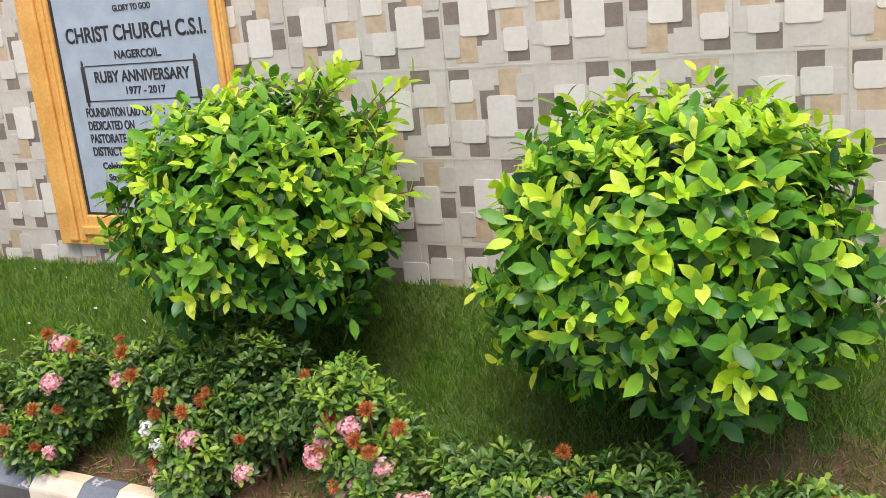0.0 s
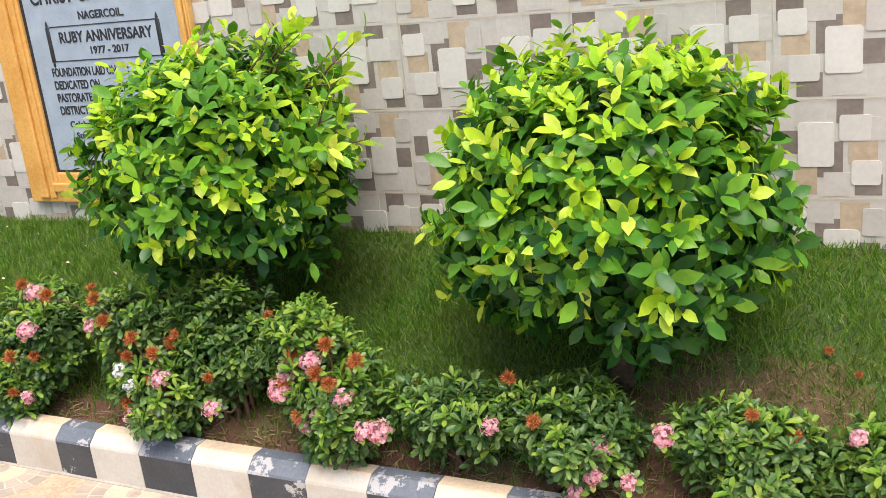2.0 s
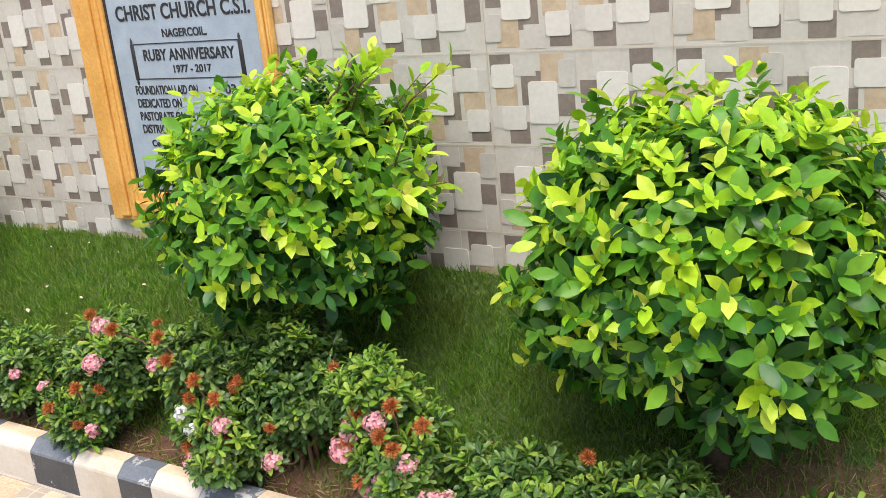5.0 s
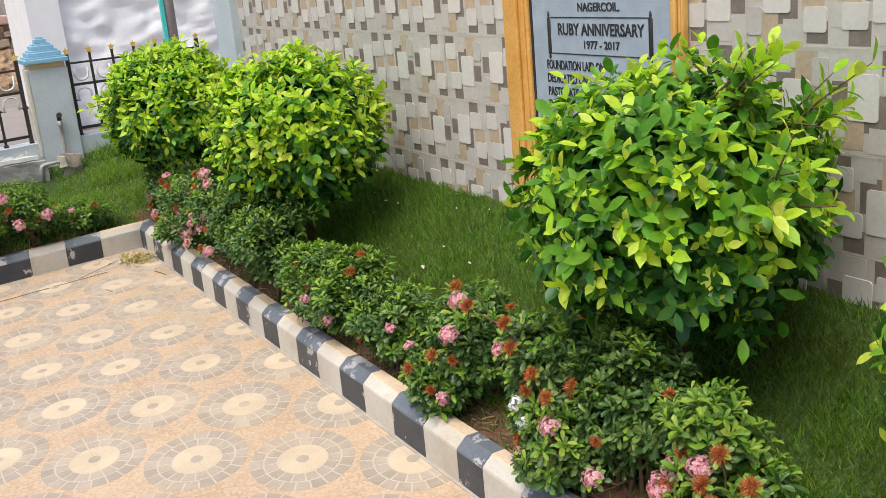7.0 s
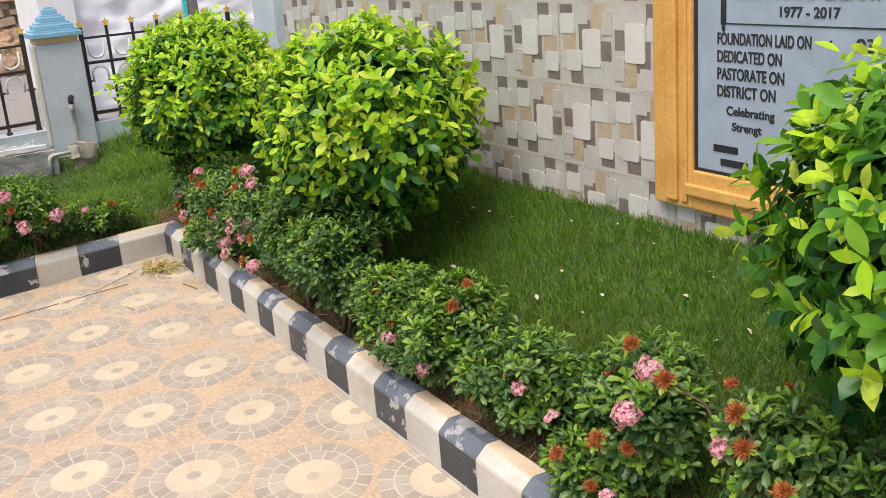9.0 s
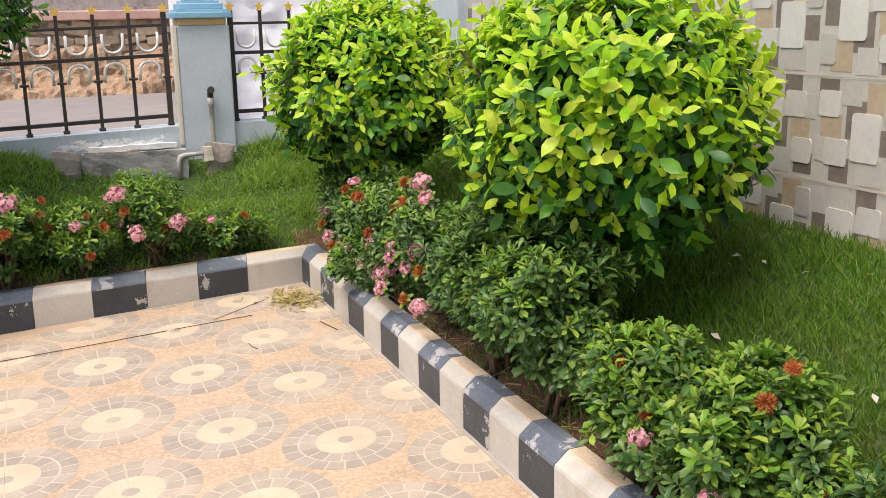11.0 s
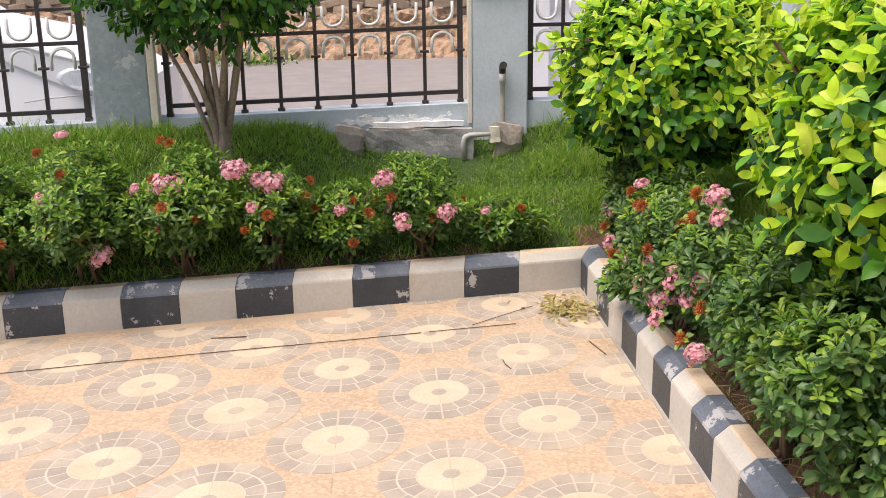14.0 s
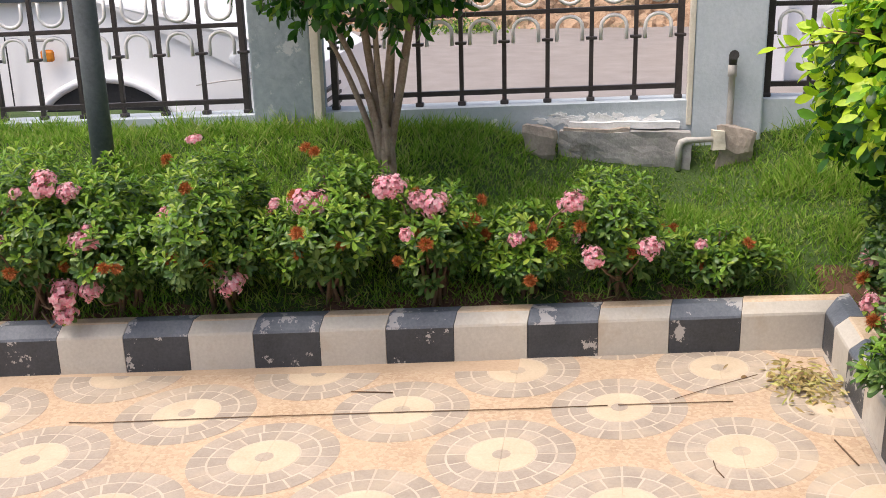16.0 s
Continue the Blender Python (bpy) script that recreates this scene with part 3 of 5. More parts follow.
pillar(-0.325, -0.06, M["render_blue"], False)
pillar(-2.05, -1.80, M["render_grey"], True)
pillar(-3.95, -3.70, M["render_grey"], True)


def grille(y0, y1, nbars, label):
    """Iron panel between pillars: rails, bars with star tips, white U scrolls above and arches below the middle rail."""
    ob = thing("fence_grille", label, "railing", "iron fence panels", at=(0, 0, 0))
    zb, zm, zt, top = 0.705, 1.010, 1.160, 1.225
    step = (y1 - y0) / nbars

    def P(y, z):
        return (fx(y) - 0.04, y, z + fz(y))

    for z, r in ((zb, 0.010), (zm, 0.009), (zt, 0.007)):
        bm = bmesh.new()
        d = (Vector(P(y1, z)) - Vector(P(y0, z)))
        m = Matrix.Translation(P(y0, z)) @ d.to_track_quat("Y", "Z").to_matrix().to_4x4()
        box(bm, (-r, 0, -r), (r, d.length, r), 0.002, m)
        part("rail", bm, M["iron"], ob)
    for k in range(nbars + 1):
        y = y0 + step * k
        r = 0.013 if k in (0, nbars) else 0.0085
        bm = bmesh.new()
        box(bm, (fx(y) - 0.04 - r, y - r, 0.655), (fx(y) - 0.04 + r, y + r, top), 0.002)
        box(bm, (fx(y) - 0.04 - 0.016, y - 0.016, 0.655), (fx(y) - 0.04 + 0.016, y + 0.016, 0.672), 0.004)
        box(bm, (fx(y) - 0.04 - 0.016, y - 0.022, 0.895), (fx(y) - 0.04 + 0.016, y + 0.022, 0.907), 0.003)
        part("bar", bm, M["iron"], ob, "", Matrix.Translation((0, 0, fz(y))))
        bm = bmesh.new()
        pts = []
        for q in range(10):
            rr = 0.028 if q % 2 == 0 else 0.012
            a = math.pi / 2 + q * math.pi / 5
            pts.append((rr * math.cos(a), rr * math.sin(a)))
        prism(bm, pts, -0.005, 0.005)
        part("star_tip", bm, M["gold"], ob, "gold painted star", pose(fx(y) - 0.04, y, top + 0.018 + fz(y), 90, 0, 90))
    for k in range(nbars):
        y = y0 + step * (k + 0.5)
        w = step * 0.29
        for flip, zc in ((1, 0.942), (-1, 1.078)):
            bm = bmesh.new()
            pts = [P(y - w, zc - flip * 0.05)] + [P(y + w * math.cos(a), zc + flip * w * math.sin(a) * 0.9) for a in [math.pi - math.pi * q / 8 for q in range(9)]] + [P(y + w, zc - flip * 0.05)]
            tube(bm, pts, 0.0075, 6)
            part("scroll", bm, M["iron_white"], ob, "white painted U-shaped scroll")
    return ob


grille(-1.735, -0.375, 8, "black iron fence panel with white scrolls and gold stars")
grille(-3.66, -2.10, 9, "black iron fence panel with white scrolls in front of the car")
grille(-0.035, 0.92, 6, "black iron fence panel with white scrolls behind the bushes")

# standpipe, drain and broken ledge
def rough_block(lo, hi, amount, cuts=4):
    bm = bmesh.new()
    box(bm, lo, hi)
    bmesh.ops.subdivide_edges(bm, edges=bm.edges[:], cuts=cuts, use_grid_fill=True)
    for v in bm.verts:
        v.co += amount * Vector(noise.noise_vector(v.co * 8)) + amount * 0.5 * Vector(noise.noise_vector(v.co * 23))
    return bm


standpipe = thing("standpipe", "grey plastic standpipe with an open dark mouth beside the pillar", "pipe", at=(fx(-0.17) + 0.085, -0.185, 0.05))
bm = bmesh.new()
tube(bm, [(0, 0, 0.40), (0, 0, 0.60), (0, 0, 0.70), (0, 0, 0.702), (0, 0, 0.745)], [0.0125, 0.0125, 0.0125, 0.017, 0.017], 12)
part("riser", bm, M["pipe"], standpipe)
bm = bmesh.new()
tube(bm, [(0, 0, 0.745), (0, 0, 0.765), (0.012, 0, 0.782), (0.034, 0, 0.786)], [0.015, 0.016, 0.017, 0.018], 12)
part("spout", bm, M["valve"], standpipe, "dark open pipe mouth")
drain = thing("drain_pipe", "grey plastic drain pipe with an elbow below the fence", "pipe")
bm = bmesh.new()
x, y = fx(-0.36) + 0.115, -0.245
tube(bm, [(x, y + 0.02, 0.520), (x + 0.005, y - 0.06, 0.517), (x + 0.008, y - 0.10, 0.516), (x + 0.012, y - 0.122, 0.508), (x + 0.014, y - 0.130, 0.488), (x + 0.014, y - 0.130, 0.40)], [0.011, 0.011, 0.013, 0.014, 0.013, 0.010], 12)
part("elbow", bm, M["pipe"], drain)
part("collar", rough_block((x - 0.03, y - 0.01, 0.48), (x + 0.018, y + 0.035, 0.555), 0.012, 5), M["strip_cream"], drain, "crumbling cream mortar collar")
ledge = thing("broken_ledge", "broken weathered concrete ledge below the fence", "concrete ledge")


part("slab", rough_block((fx(-0.6) + 0.02, -0.835, 0.28), (fx(-0.6) + 0.10, -0.33, 0.545), 0.013, 10), M["concrete"], ledge)
part("broken_edge", rough_block((fx(-0.6) + 0.03, -0.82, 0.535), (fx(-0.6) + 0.095, -0.56, 0.556), 0.010, 12), M["stone_rubble"], ledge, "crumbled brown edge of broken mortar")
part("render_crust", rough_block((fx(-0.6) + 0.02, -0.80, 0.552), (fx(-0.6) + 0.060, -0.37, 0.578), 0.008, 16), M["whitewash"], ledge, "bare white crust of lime render")

def rock(lo, hi, label):
    """Squared rubble stone with worn edges."""
    mid = [(p + q) / 2 for p, q in zip(lo, hi)]
    bm = rough_block([p - q for p, q in zip(lo, mid)], [p - q for p, q in zip(hi, mid)], 0.034, 8)
    bmesh.ops.smooth_vert(bm, verts=bm.verts[:], factor=0.5, use_axis_x=True, use_axis_y=True, use_axis_z=True)
    return tagged(part("rubble_stone", bm, M["stone_rubble"], None, "", Matrix.Translation(mid)), label, "stone")


rock((fx(-0.9) + 0.01, -0.965, 0.30), (fx(-0.9) + 0.13, -0.85, 0.56), "rough grey rubble stone beside the ledge")
rock((fx(-0.17) + 0.03, -0.225, 0.32), (fx(-0.17) + 0.14, -0.105, 0.555), "weathered grey stone at the foot of the pillar")

# ---------------------------------------------------------------- lamp post
post = thing("lamp_post", "dark grey painted steel post standing in the lawn", "post", at=(-0.42, -2.46, 0))
bm = bmesh.new()
tube(bm, [(0, 0, 0.3), (0, 0, 0.9), (0, 0, 1.6), (0, 0, 3.2)], [0.041, 0.040, 0.039, 0.036], 20)
part("shaft", bm, M["pole_paint"], post)


# ---------------------------------------------------------------- outside the fence
bank = thing("laterite_bank", "eroded red laterite bank beyond the road", "bank", kind="structure")
bm = bmesh.new()
n, deep = 260, 16
rows_ = []
for j in range(deep + 1):
    f = j / deep
    row = []
    for i in range(n + 1):
        y = -16 + 20.0 * i / n
        lump = 0.22 * noise.noise((y * 1.1, f * 1.6, 2)) + 0.16 * noise.noise((y * 2.9, f * 4.5, 5)) + 0.10 * abs(noise.noise((y * 6.5, f * 9, 9)))
        row.append(bm.verts.new((-12.5 - 1.5 * f + lump * 1.3, y, ROAD_Z - 0.05 + 0.75 * f ** 0.8 + (lump * 0.7 if j else 0))))
    rows_.append(row)
for a, b in zip(rows_, rows_[1:]):
    for i in range(n):
        bm.faces.new((a[i], a[i + 1], b[i + 1], b[i]))
part("bank_slope", bm, M["laterite"], bank)
old_wall = thing("old_masonry_wall", "old laterite masonry wall with a faded pink ledge", "wall", kind="structure")
bm = bmesh.new()
box(bm, (-14.8, -20, 0.3), (-14.05, 3.4, 1.16))
part("masonry", bm, M["rubble_wall"], old_wall)
bm = bmesh.new()
box(bm, (-14.8, -20, 1.16), (-13.9, 3.4, 1.32), 0.02)
part("ledge", bm, M["pink_ledge"], old_wall, "faded pink painted ledge")
bm = bmesh.new()
box(bm, (-15.0, -20, 1.32), (-14.4, 3.4, 3.4))
part("upper_wall", bm, M["concrete"], old_wall)
rng = random.Random(11)
stone_me = []
for k in range(4):
    b2 = bmesh.new()
    box(b2, (0, -0.19, -0.063), (0.06, 0.19, 0.063), 0.02)
    for v in b2.verts:
        v.co += 0.012 * Vector(noise.noise_vector(v.co * 11 + Vector((k, 0, 0))))
    me = bpy.data.meshes.new("masonry_stone")
    b2.to_mesh(me)
    b2.free()
    me.materials.append(M["rubble_wall"])
    stone_me.append(me)
for j in range(6):
    for i in range(26):
        y = -7.0 + 0.40 * i + (0.2 if j % 2 else 0)
        put("masonry_stone", stone_me[rng.randrange(4)], old_wall, "", pose(-14.07 + 0.03 * rng.random(), y + 0.12 * rng.random() - 0.06, 0.42 + 0.135 * j + 0.05 * rng.random() - 0.025, rng.uniform(-14, 14), 0, 0) @ Matrix.Diagonal((rng.uniform(0.7, 1.5), rng.uniform(0.55, 1.1), rng.uniform(0.75, 1.35), 1)))

weed = thing("roadside_weed", "low green weeds at the foot of the bank", "weeds", at=(-11.9, -2.70, 0.0))
r = np.random.RandomState(61)
n = 420
b = np.stack([0.25 * r.normal(size=n), 0.32 * r.normal(size=n), 0.09 * np.abs(r.normal(size=n))], 1)
me = leaves("foliage", b, r.normal(size=(n, 3)) + np.array([0, 0, 0.6]), unit(r.normal(size=(n, 3)) + np.array([0.5, 0, 1.0])), r.uniform(0.05, 0.12, n), r.uniform(0.02, 0.05, n), [M["shrub_leaf"], M["shrub_tip"]], r.randint(0, 2, n), (SMALL_V, SMALL_F))
tagged(put("foliage", me, weed, "small green weed leaves"), kind="stuff")

white_wall = thing("white_building", "rough whitewashed building wall across the road", "building")
bm = bmesh.new()
ny_, nz_ = 150, 90
grid = [[bm.verts.new((-6.5 + 0.05 * noise.noise((i * 0.18, j * 0.30, 1)) + 0.05 * noise.noise((i * 0.30, j * 0.75, 7)) + 0.02 * noise.noise((i * 0.9, j * 1.3, 3)), 0.944 + 9.0 * i / ny_, ROAD_Z - 0.1 + 4.6 * j / nz_)) for j in range(nz_ + 1)] for i in range(ny_ + 1)]
for i in range(ny_):
    for j in range(nz_):
        bm.faces.new((grid[i][j], grid[i + 1][j], grid[i + 1][j + 1], grid[i][j + 1])).smooth = True
part("rough_face", bm, M["white_render"], white_wall)
bm = bmesh.new()
box(bm, (-10.5, 0.92, ROAD_Z - 0.02), (-6.60, 9.9, 4.8))
part("building_mass", bm, M["white_flat"], white_wall)
bm = bmesh.new()
box(bm, (-6.60, 0.56, ROAD_Z - 0.02), (-6.35, 0.944, 4.8), 0.01)
part("corner_pier", bm, M["white_flat"], white_wall, "smooth white corner pier")
far_post = thing("utility_post", "weathered utility post with a turquoise painted mark", "post", at=(-5.4, 1.93, ROAD_Z))
bm = bmesh.new()
tube(bm, [(0, 0, -0.05), (0.01, 0.01, 2.0), (0.0, 0.0, 4.5)], [0.075, 0.07, 0.06], 12)
part("shaft", bm, M["pole_far"], far_post)
bm = bmesh.new()
box(bm, (0.03, -0.098, 0.9), (0.075, -0.05, 2.1), 0.006)
part("painted_strip", bm, M["turquoise"], far_post, "turquoise and white marking strip")

# parked car, front end to the fence
car = thing("parked_car", "white parked car outside the fence", "car", m=pose(-1.9, -2.76, ROAD_Z, 0, 0, 3))
bm = bmesh.new()
prof = [(0.66, 0.18), (0.70, 0.50), (0.66, 0.68), (0.42, 0.82), (0.05, 0.95), (-0.40, 1.05), (-0.95, 1.45), (-1.5, 1.56), (-2.9, 1.52), (-3.3, 1.0), (-3.35, 0.25)]
arch = [(-0.42 + 0.455 * math.cos(a), 0.18 + 0.45 * math.sin(a)) for a in [math.pi - math.pi * q / 14 for q in range(15)]]
outline = prof + [(-0.90, 0.17)] + arch + [(0.06, 0.17)]
halves = []
for x, s in ((0.0, 1), (-1.6, -1)):
    halves.append([bm.verts.new((x - s * (0.16 * max(0, z - 0.85) + 0.12 * max(0, y - 0.4)), y, z)) for y, z in outline])
a, b = halves
bm.faces.new(a)
bm.faces.new(b[::-1])
for k in range(len(a)):
    bm.faces.new((a[k], b[k], b[(k + 1) % len(a)], a[(k + 1) % len(a)]))
bmesh.ops.recalc_face_normals(bm, faces=bm.faces)
bmesh.ops.bevel(bm, geom=[e for e in bm.edges if len(e.link_faces) == 2 and e.calc_face_angle(0) > 1.0], offset=0.035, segments=3, affect="EDGES", profile=0.6)
part("body", bm, M["car_paint"], car)
bm = bmesh.new()
tube(bm, [(0.004, -0.42 + 0.47 * math.cos(a), 0.18 + 0.465 * math.sin(a)) for a in [math.pi * q / 18 for q in range(19)]], 0.022, 8)
part("arch_lip", bm, M["car_paint"], car)
bm = bmesh.new()
tube(bm, [(-0.22, -0.42, 0.29), (0.006, -0.42, 0.29)], [0.29, 0.29], 28)
wheel = part("wheel", bm, M["car_black"], car, "black tyre")
bm = bmesh.new()
tube(bm, [(0.006, -0.42, 0.29), (0.012, -0.42, 0.29)], [0.19, 0.17], 24)
part("rim", bm, M["pipe"], wheel, "grey wheel rim")
# black drum closes the arch flush, in place of the shade inside it
bm = bmesh.new()
tube(bm, [(-0.2, -0.42, 0.18), (0.003, -0.42, 0.18)], [0.445, 0.445], 48)
part("wheel_well", bm, M["car_black"], car, "black drum standing for the shade in the wheel arch")
bm = bmesh.new()
pts = [(0.24, 0.735), (0.28, 0.690), (0.33, 0.660), (0.41, 0.648), (0.49, 0.650), (0.525, 0.675), (0.505, 0.715), (0.45, 0.760), (0.38, 0.790), (0.31, 0.785), (0.26, 0.765)]


def flank(y, z, proud):
    """Point on the flank of the car, a little proud of it."""
    return (proud - 0.16 * max(0, z - 0.85) - 0.12 * max(0, y - 0.4), y, z)


cy, cz = sum(p[0] for p in pts) / len(pts), sum(p[1] for p in pts) / len(pts)
va = [bm.verts.new(flank(y, z, 0.002)) for y, z in pts]
vm = [bm.verts.new(flank(cy + (y - cy) * 0.8, cz + (z - cz) * 0.8, 0.014)) for y, z in pts]
bm.faces.new(vm)
for k in range(len(pts)):
    bm.faces.new((va[k], va[(k + 1) % len(pts)], vm[(k + 1) % len(pts)], vm[k])).smooth = True
bmesh.ops.recalc_face_normals(bm, faces=bm.faces)
part("headlight", bm, M["lamp_glass"], car, "clear glass headlight")
bm = bmesh.new()
box(bm, (0.0, -0.735, 0.735), (0.022, -0.665, 0.795), 0.014)
part("side_indicator", bm, M["amber"], car, "amber side indicator")
bm = bmesh.new()
for q in range(5):
    box(bm, (-0.5, 0.66 + 0.002 * q, 0.34 + 0.05 * q), (-0.12, 0.705, 0.36 + 0.05 * q), 0.004)
part("front_grille", bm, M["car_black"], car, "black slatted grille")
bm = bmesh.new()
v = [bm.verts.new(p) for p in ((-0.02, -0.55, 1.03), (-0.085, -0.98, 1.38), (-0.10, -1.5, 1.46), (-0.10, -2.6, 1.42), (-0.02, -2.7, 1.02))]
bm.faces.new(v)
part("side_window", bm, M["car_glass"], car, "dark side window")
bm = bmesh.new()
box(bm, (-0.004, -0.925, 0.25), (0.003, -0.92, 0.86))
part("door_seam", bm, M["car_black"], car)
bm = bmesh.new()
tube(bm, [flank(y, z, 0.001) for y, z in ((0.06, 0.605), (0.20, 0.625), (0.34, 0.636), (0.48, 0.640), (0.58, 0.645))], 0.0035, 6)
part("bumper_seam", bm, M["pipe"], car, "thin grey bumper joint")
bm = bmesh.new()
box(bm, (0.0, -0.79, 0.835), (0.020, -0.66, 0.852), 0.004)
part("side_badge", bm, M["pipe"], car, "small grey trim bar")


# ---------------------------------------------------------------- bushes
def crown(seed, rx, ry, rz, tips, per, size, old=0.30, new_share=0.30, lumps=0.2, flat=0.55):
    """Rounded crown of leaf whorls: bases, directions, normals, lengths, widths, material of each leaf; the twig tips too."""
    r = np.random.RandomState(seed)
    u = unit(r.normal(size=(tips, 3)))
    u = u[u[:, 2] > -0.93]
    n = len(u)
    bump = np.array([noise.noise(Vector(q) * 2.1 + Vector((seed, 0, 0))) for q in u]) + 0.5 * np.array([noise.noise(Vector(q) * 5.3 + Vector((0, seed, 0))) for q in u])
    # old: share of inner whorls, coloured dark like the shade inside the crown
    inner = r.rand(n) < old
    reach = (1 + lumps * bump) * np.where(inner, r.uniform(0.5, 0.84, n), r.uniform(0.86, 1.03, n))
    tip = u * np.array([rx, ry, rz]) * reach[:, None]
    outward = unit(u / np.array([rx, ry, rz]) + 0.25 * r.normal(size=(n, 3)))
    k = np.repeat(np.arange(n), per)
    m = len(k)
    order = np.tile(np.arange(per), n)
    axis = unit(outward + np.array([0, 0, 0.45]))[k]
    e1 = unit(np.cross(axis, np.array([0.31, 0.52, 0.13])))
    e2 = np.cross(axis, e1)
    turn = order * 2.4 + np.repeat(r.rand(n) * 6.3, per) + 0.3 * r.normal(size=m)
    rise = np.where(order < 2, 1.0, np.where(order < 4, 0.55, 0.15)) + 0.15 * r.normal(size=m)
    ahead = unit(np.cos(turn)[:, None] * e1 + np.sin(turn)[:, None] * e2 + rise[:, None] * axis + np.array([0, 0, -0.12]))
    up = unit(axis + 0.5 * outward[k] + np.array([0, 0, 0.3 * flat]) + 0.22 * r.normal(size=(m, 3)))
    base = tip[k] - outward[k] * (0.012 * order[:, None] + r.uniform(0.0, 0.02, (m, 1)))
    # more light new-leaf tone towards the top: daylight put into the colour
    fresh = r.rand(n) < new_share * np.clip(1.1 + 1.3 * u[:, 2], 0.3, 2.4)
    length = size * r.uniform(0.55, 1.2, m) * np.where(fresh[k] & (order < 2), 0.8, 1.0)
    # more dark leaves towards the bottom: crown shade painted in, besides leaf age
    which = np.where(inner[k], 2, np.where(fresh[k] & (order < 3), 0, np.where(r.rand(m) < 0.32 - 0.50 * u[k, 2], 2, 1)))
    return base, ahead, up, length, length * r.uniform(0.43, 0.55, m), which, tip


def bush(seed, at, rx, ry, rz, base_z, tips, size, label, singles=110, new_share=0.32, spikes=(), old=0.40):
    ob = thing("ficus_bush", label, "bush", "clipped bushes", at=at)
    base, ahead, up, length, width, which, tip = crown(seed, rx, ry, rz, tips, 6, size, old=old, new_share=new_share)
    r = np.random.RandomState(seed + 50)
    for dx, dy, dz, cnt, spread in spikes:
        for q in range(cnt):
            e = np.array([dx, dy, dz]) * r.uniform(0.92, 1.12) + spread * r.normal(size=3)
            s0 = np.array([dx, dy, dz]) * 0.62 + 0.4 * spread * r.normal(size=3)
            bm = bmesh.new()
            tube(bm, [s0, (s0 + e) / 2 + np.array([0, 0, 0.01]), e], [0.004, 0.003, 0.0015], 5)
            part("branch", bm, M["twig"], ob, "thin brown branch")
            f = np.linspace(0.35, 1.0, 9)
            a = unit(e - s0)
            s1 = unit(np.cross(a, np.array([0.3, 0.4, 0.1])))
            s2 = np.cross(a, s1)
            t = np.arange(9) * 2.4 + 6 * r.rand()
            ah = unit(np.cos(t)[:, None] * s1 + np.sin(t)[:, None] * s2 + a * (0.5 + 0.8 * f[:, None] ** 3) + 0.15 * r.normal(size=(9, 3)))
            base = np.vstack([base, s0 + f[:, None] * (e - s0)])
            ahead = np.vstack([ahead, ah])
            up = np.vstack([up, unit(a + np.array([0, 0, 0.5]) + 0.2 * r.normal(size=(9, 3)))])
            length = np.r_[length, size * r.uniform(0.8, 1.15, 9)]
            width = np.r_[width, size * r.uniform(0.40, 0.5, 9)]
            which = np.r_[which, (f < 0.7).astype(int)]
    near = np.argsort(base[:, 1] * 1.0 + 0.2 * base[:, 0] - 0.15 * base[:, 2])
    alone = np.zeros(len(base), bool)
    alone[near[: 4 * singles : 4]] = True
    rest = ~alone
    mats = [M["leaf_new"], M["leaf_mid"], M["leaf_old_shaded"]]
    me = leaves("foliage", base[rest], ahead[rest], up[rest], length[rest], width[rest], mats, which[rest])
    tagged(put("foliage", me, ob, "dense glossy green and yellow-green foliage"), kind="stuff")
    for q in range(3):
        sel = np.where(alone & (which == q))[0]
        if not len(sel):
            continue
        shared = leaves("leaf", np.zeros((1, 3)), np.array([[1.0, 0, 0]]), np.array([[0, 0, 1.0]]), np.ones(1), np.full(1, 0.48), [mats[q]], [0])
        for i in sel:
            a = Vector(ahead[i]).normalized()
            c = Vector(up[i]).cross(a).normalized()
            n = a.cross(c)
            m = Matrix((a, c, n)).transposed().to_4x4()
            m.translation = Vector(base[i])
            put("leaf", shared, ob, "", m @ Matrix.Scale(float(length[i]), 4))
    bm = bmesh.new()
    foot = base_z - at[2]
    rng = random.Random(seed)
    tube(bm, [(0.01, 0, foot - 0.05), (0, 0.01, foot * 0.75), (0.015, 0, foot * 0.5)], [0.036, 0.030, 0.026], 10)
    part("trunk", bm, M["bush_bark"], ob, "short brown trunk")
    for i in range(12):
        bm = bmesh.new()
        e = Vector(tip[rng.randrange(len(tip))]) * 0.9
        mid = Vector((e.x * 0.45, e.y * 0.45, foot * 0.45 + (e.z - foot * 0.45) * 0.35))
        tube(bm, [(0.01, 0, foot * 0.52), mid, e], [0.016, 0.010, 0.004], 6)
        part("branch", bm, M["twig"], ob, "thin brown branch")
    return ob


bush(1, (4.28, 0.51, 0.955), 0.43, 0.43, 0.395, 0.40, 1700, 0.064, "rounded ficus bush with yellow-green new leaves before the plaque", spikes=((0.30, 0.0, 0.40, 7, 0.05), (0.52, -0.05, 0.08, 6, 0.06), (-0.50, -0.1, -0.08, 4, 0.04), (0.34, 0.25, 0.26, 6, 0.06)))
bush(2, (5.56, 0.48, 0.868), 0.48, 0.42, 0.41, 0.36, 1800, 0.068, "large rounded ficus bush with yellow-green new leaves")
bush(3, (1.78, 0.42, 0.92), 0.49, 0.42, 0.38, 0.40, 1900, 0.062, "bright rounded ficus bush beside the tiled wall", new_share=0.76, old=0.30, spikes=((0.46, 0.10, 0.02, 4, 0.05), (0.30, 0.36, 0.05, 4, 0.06)))
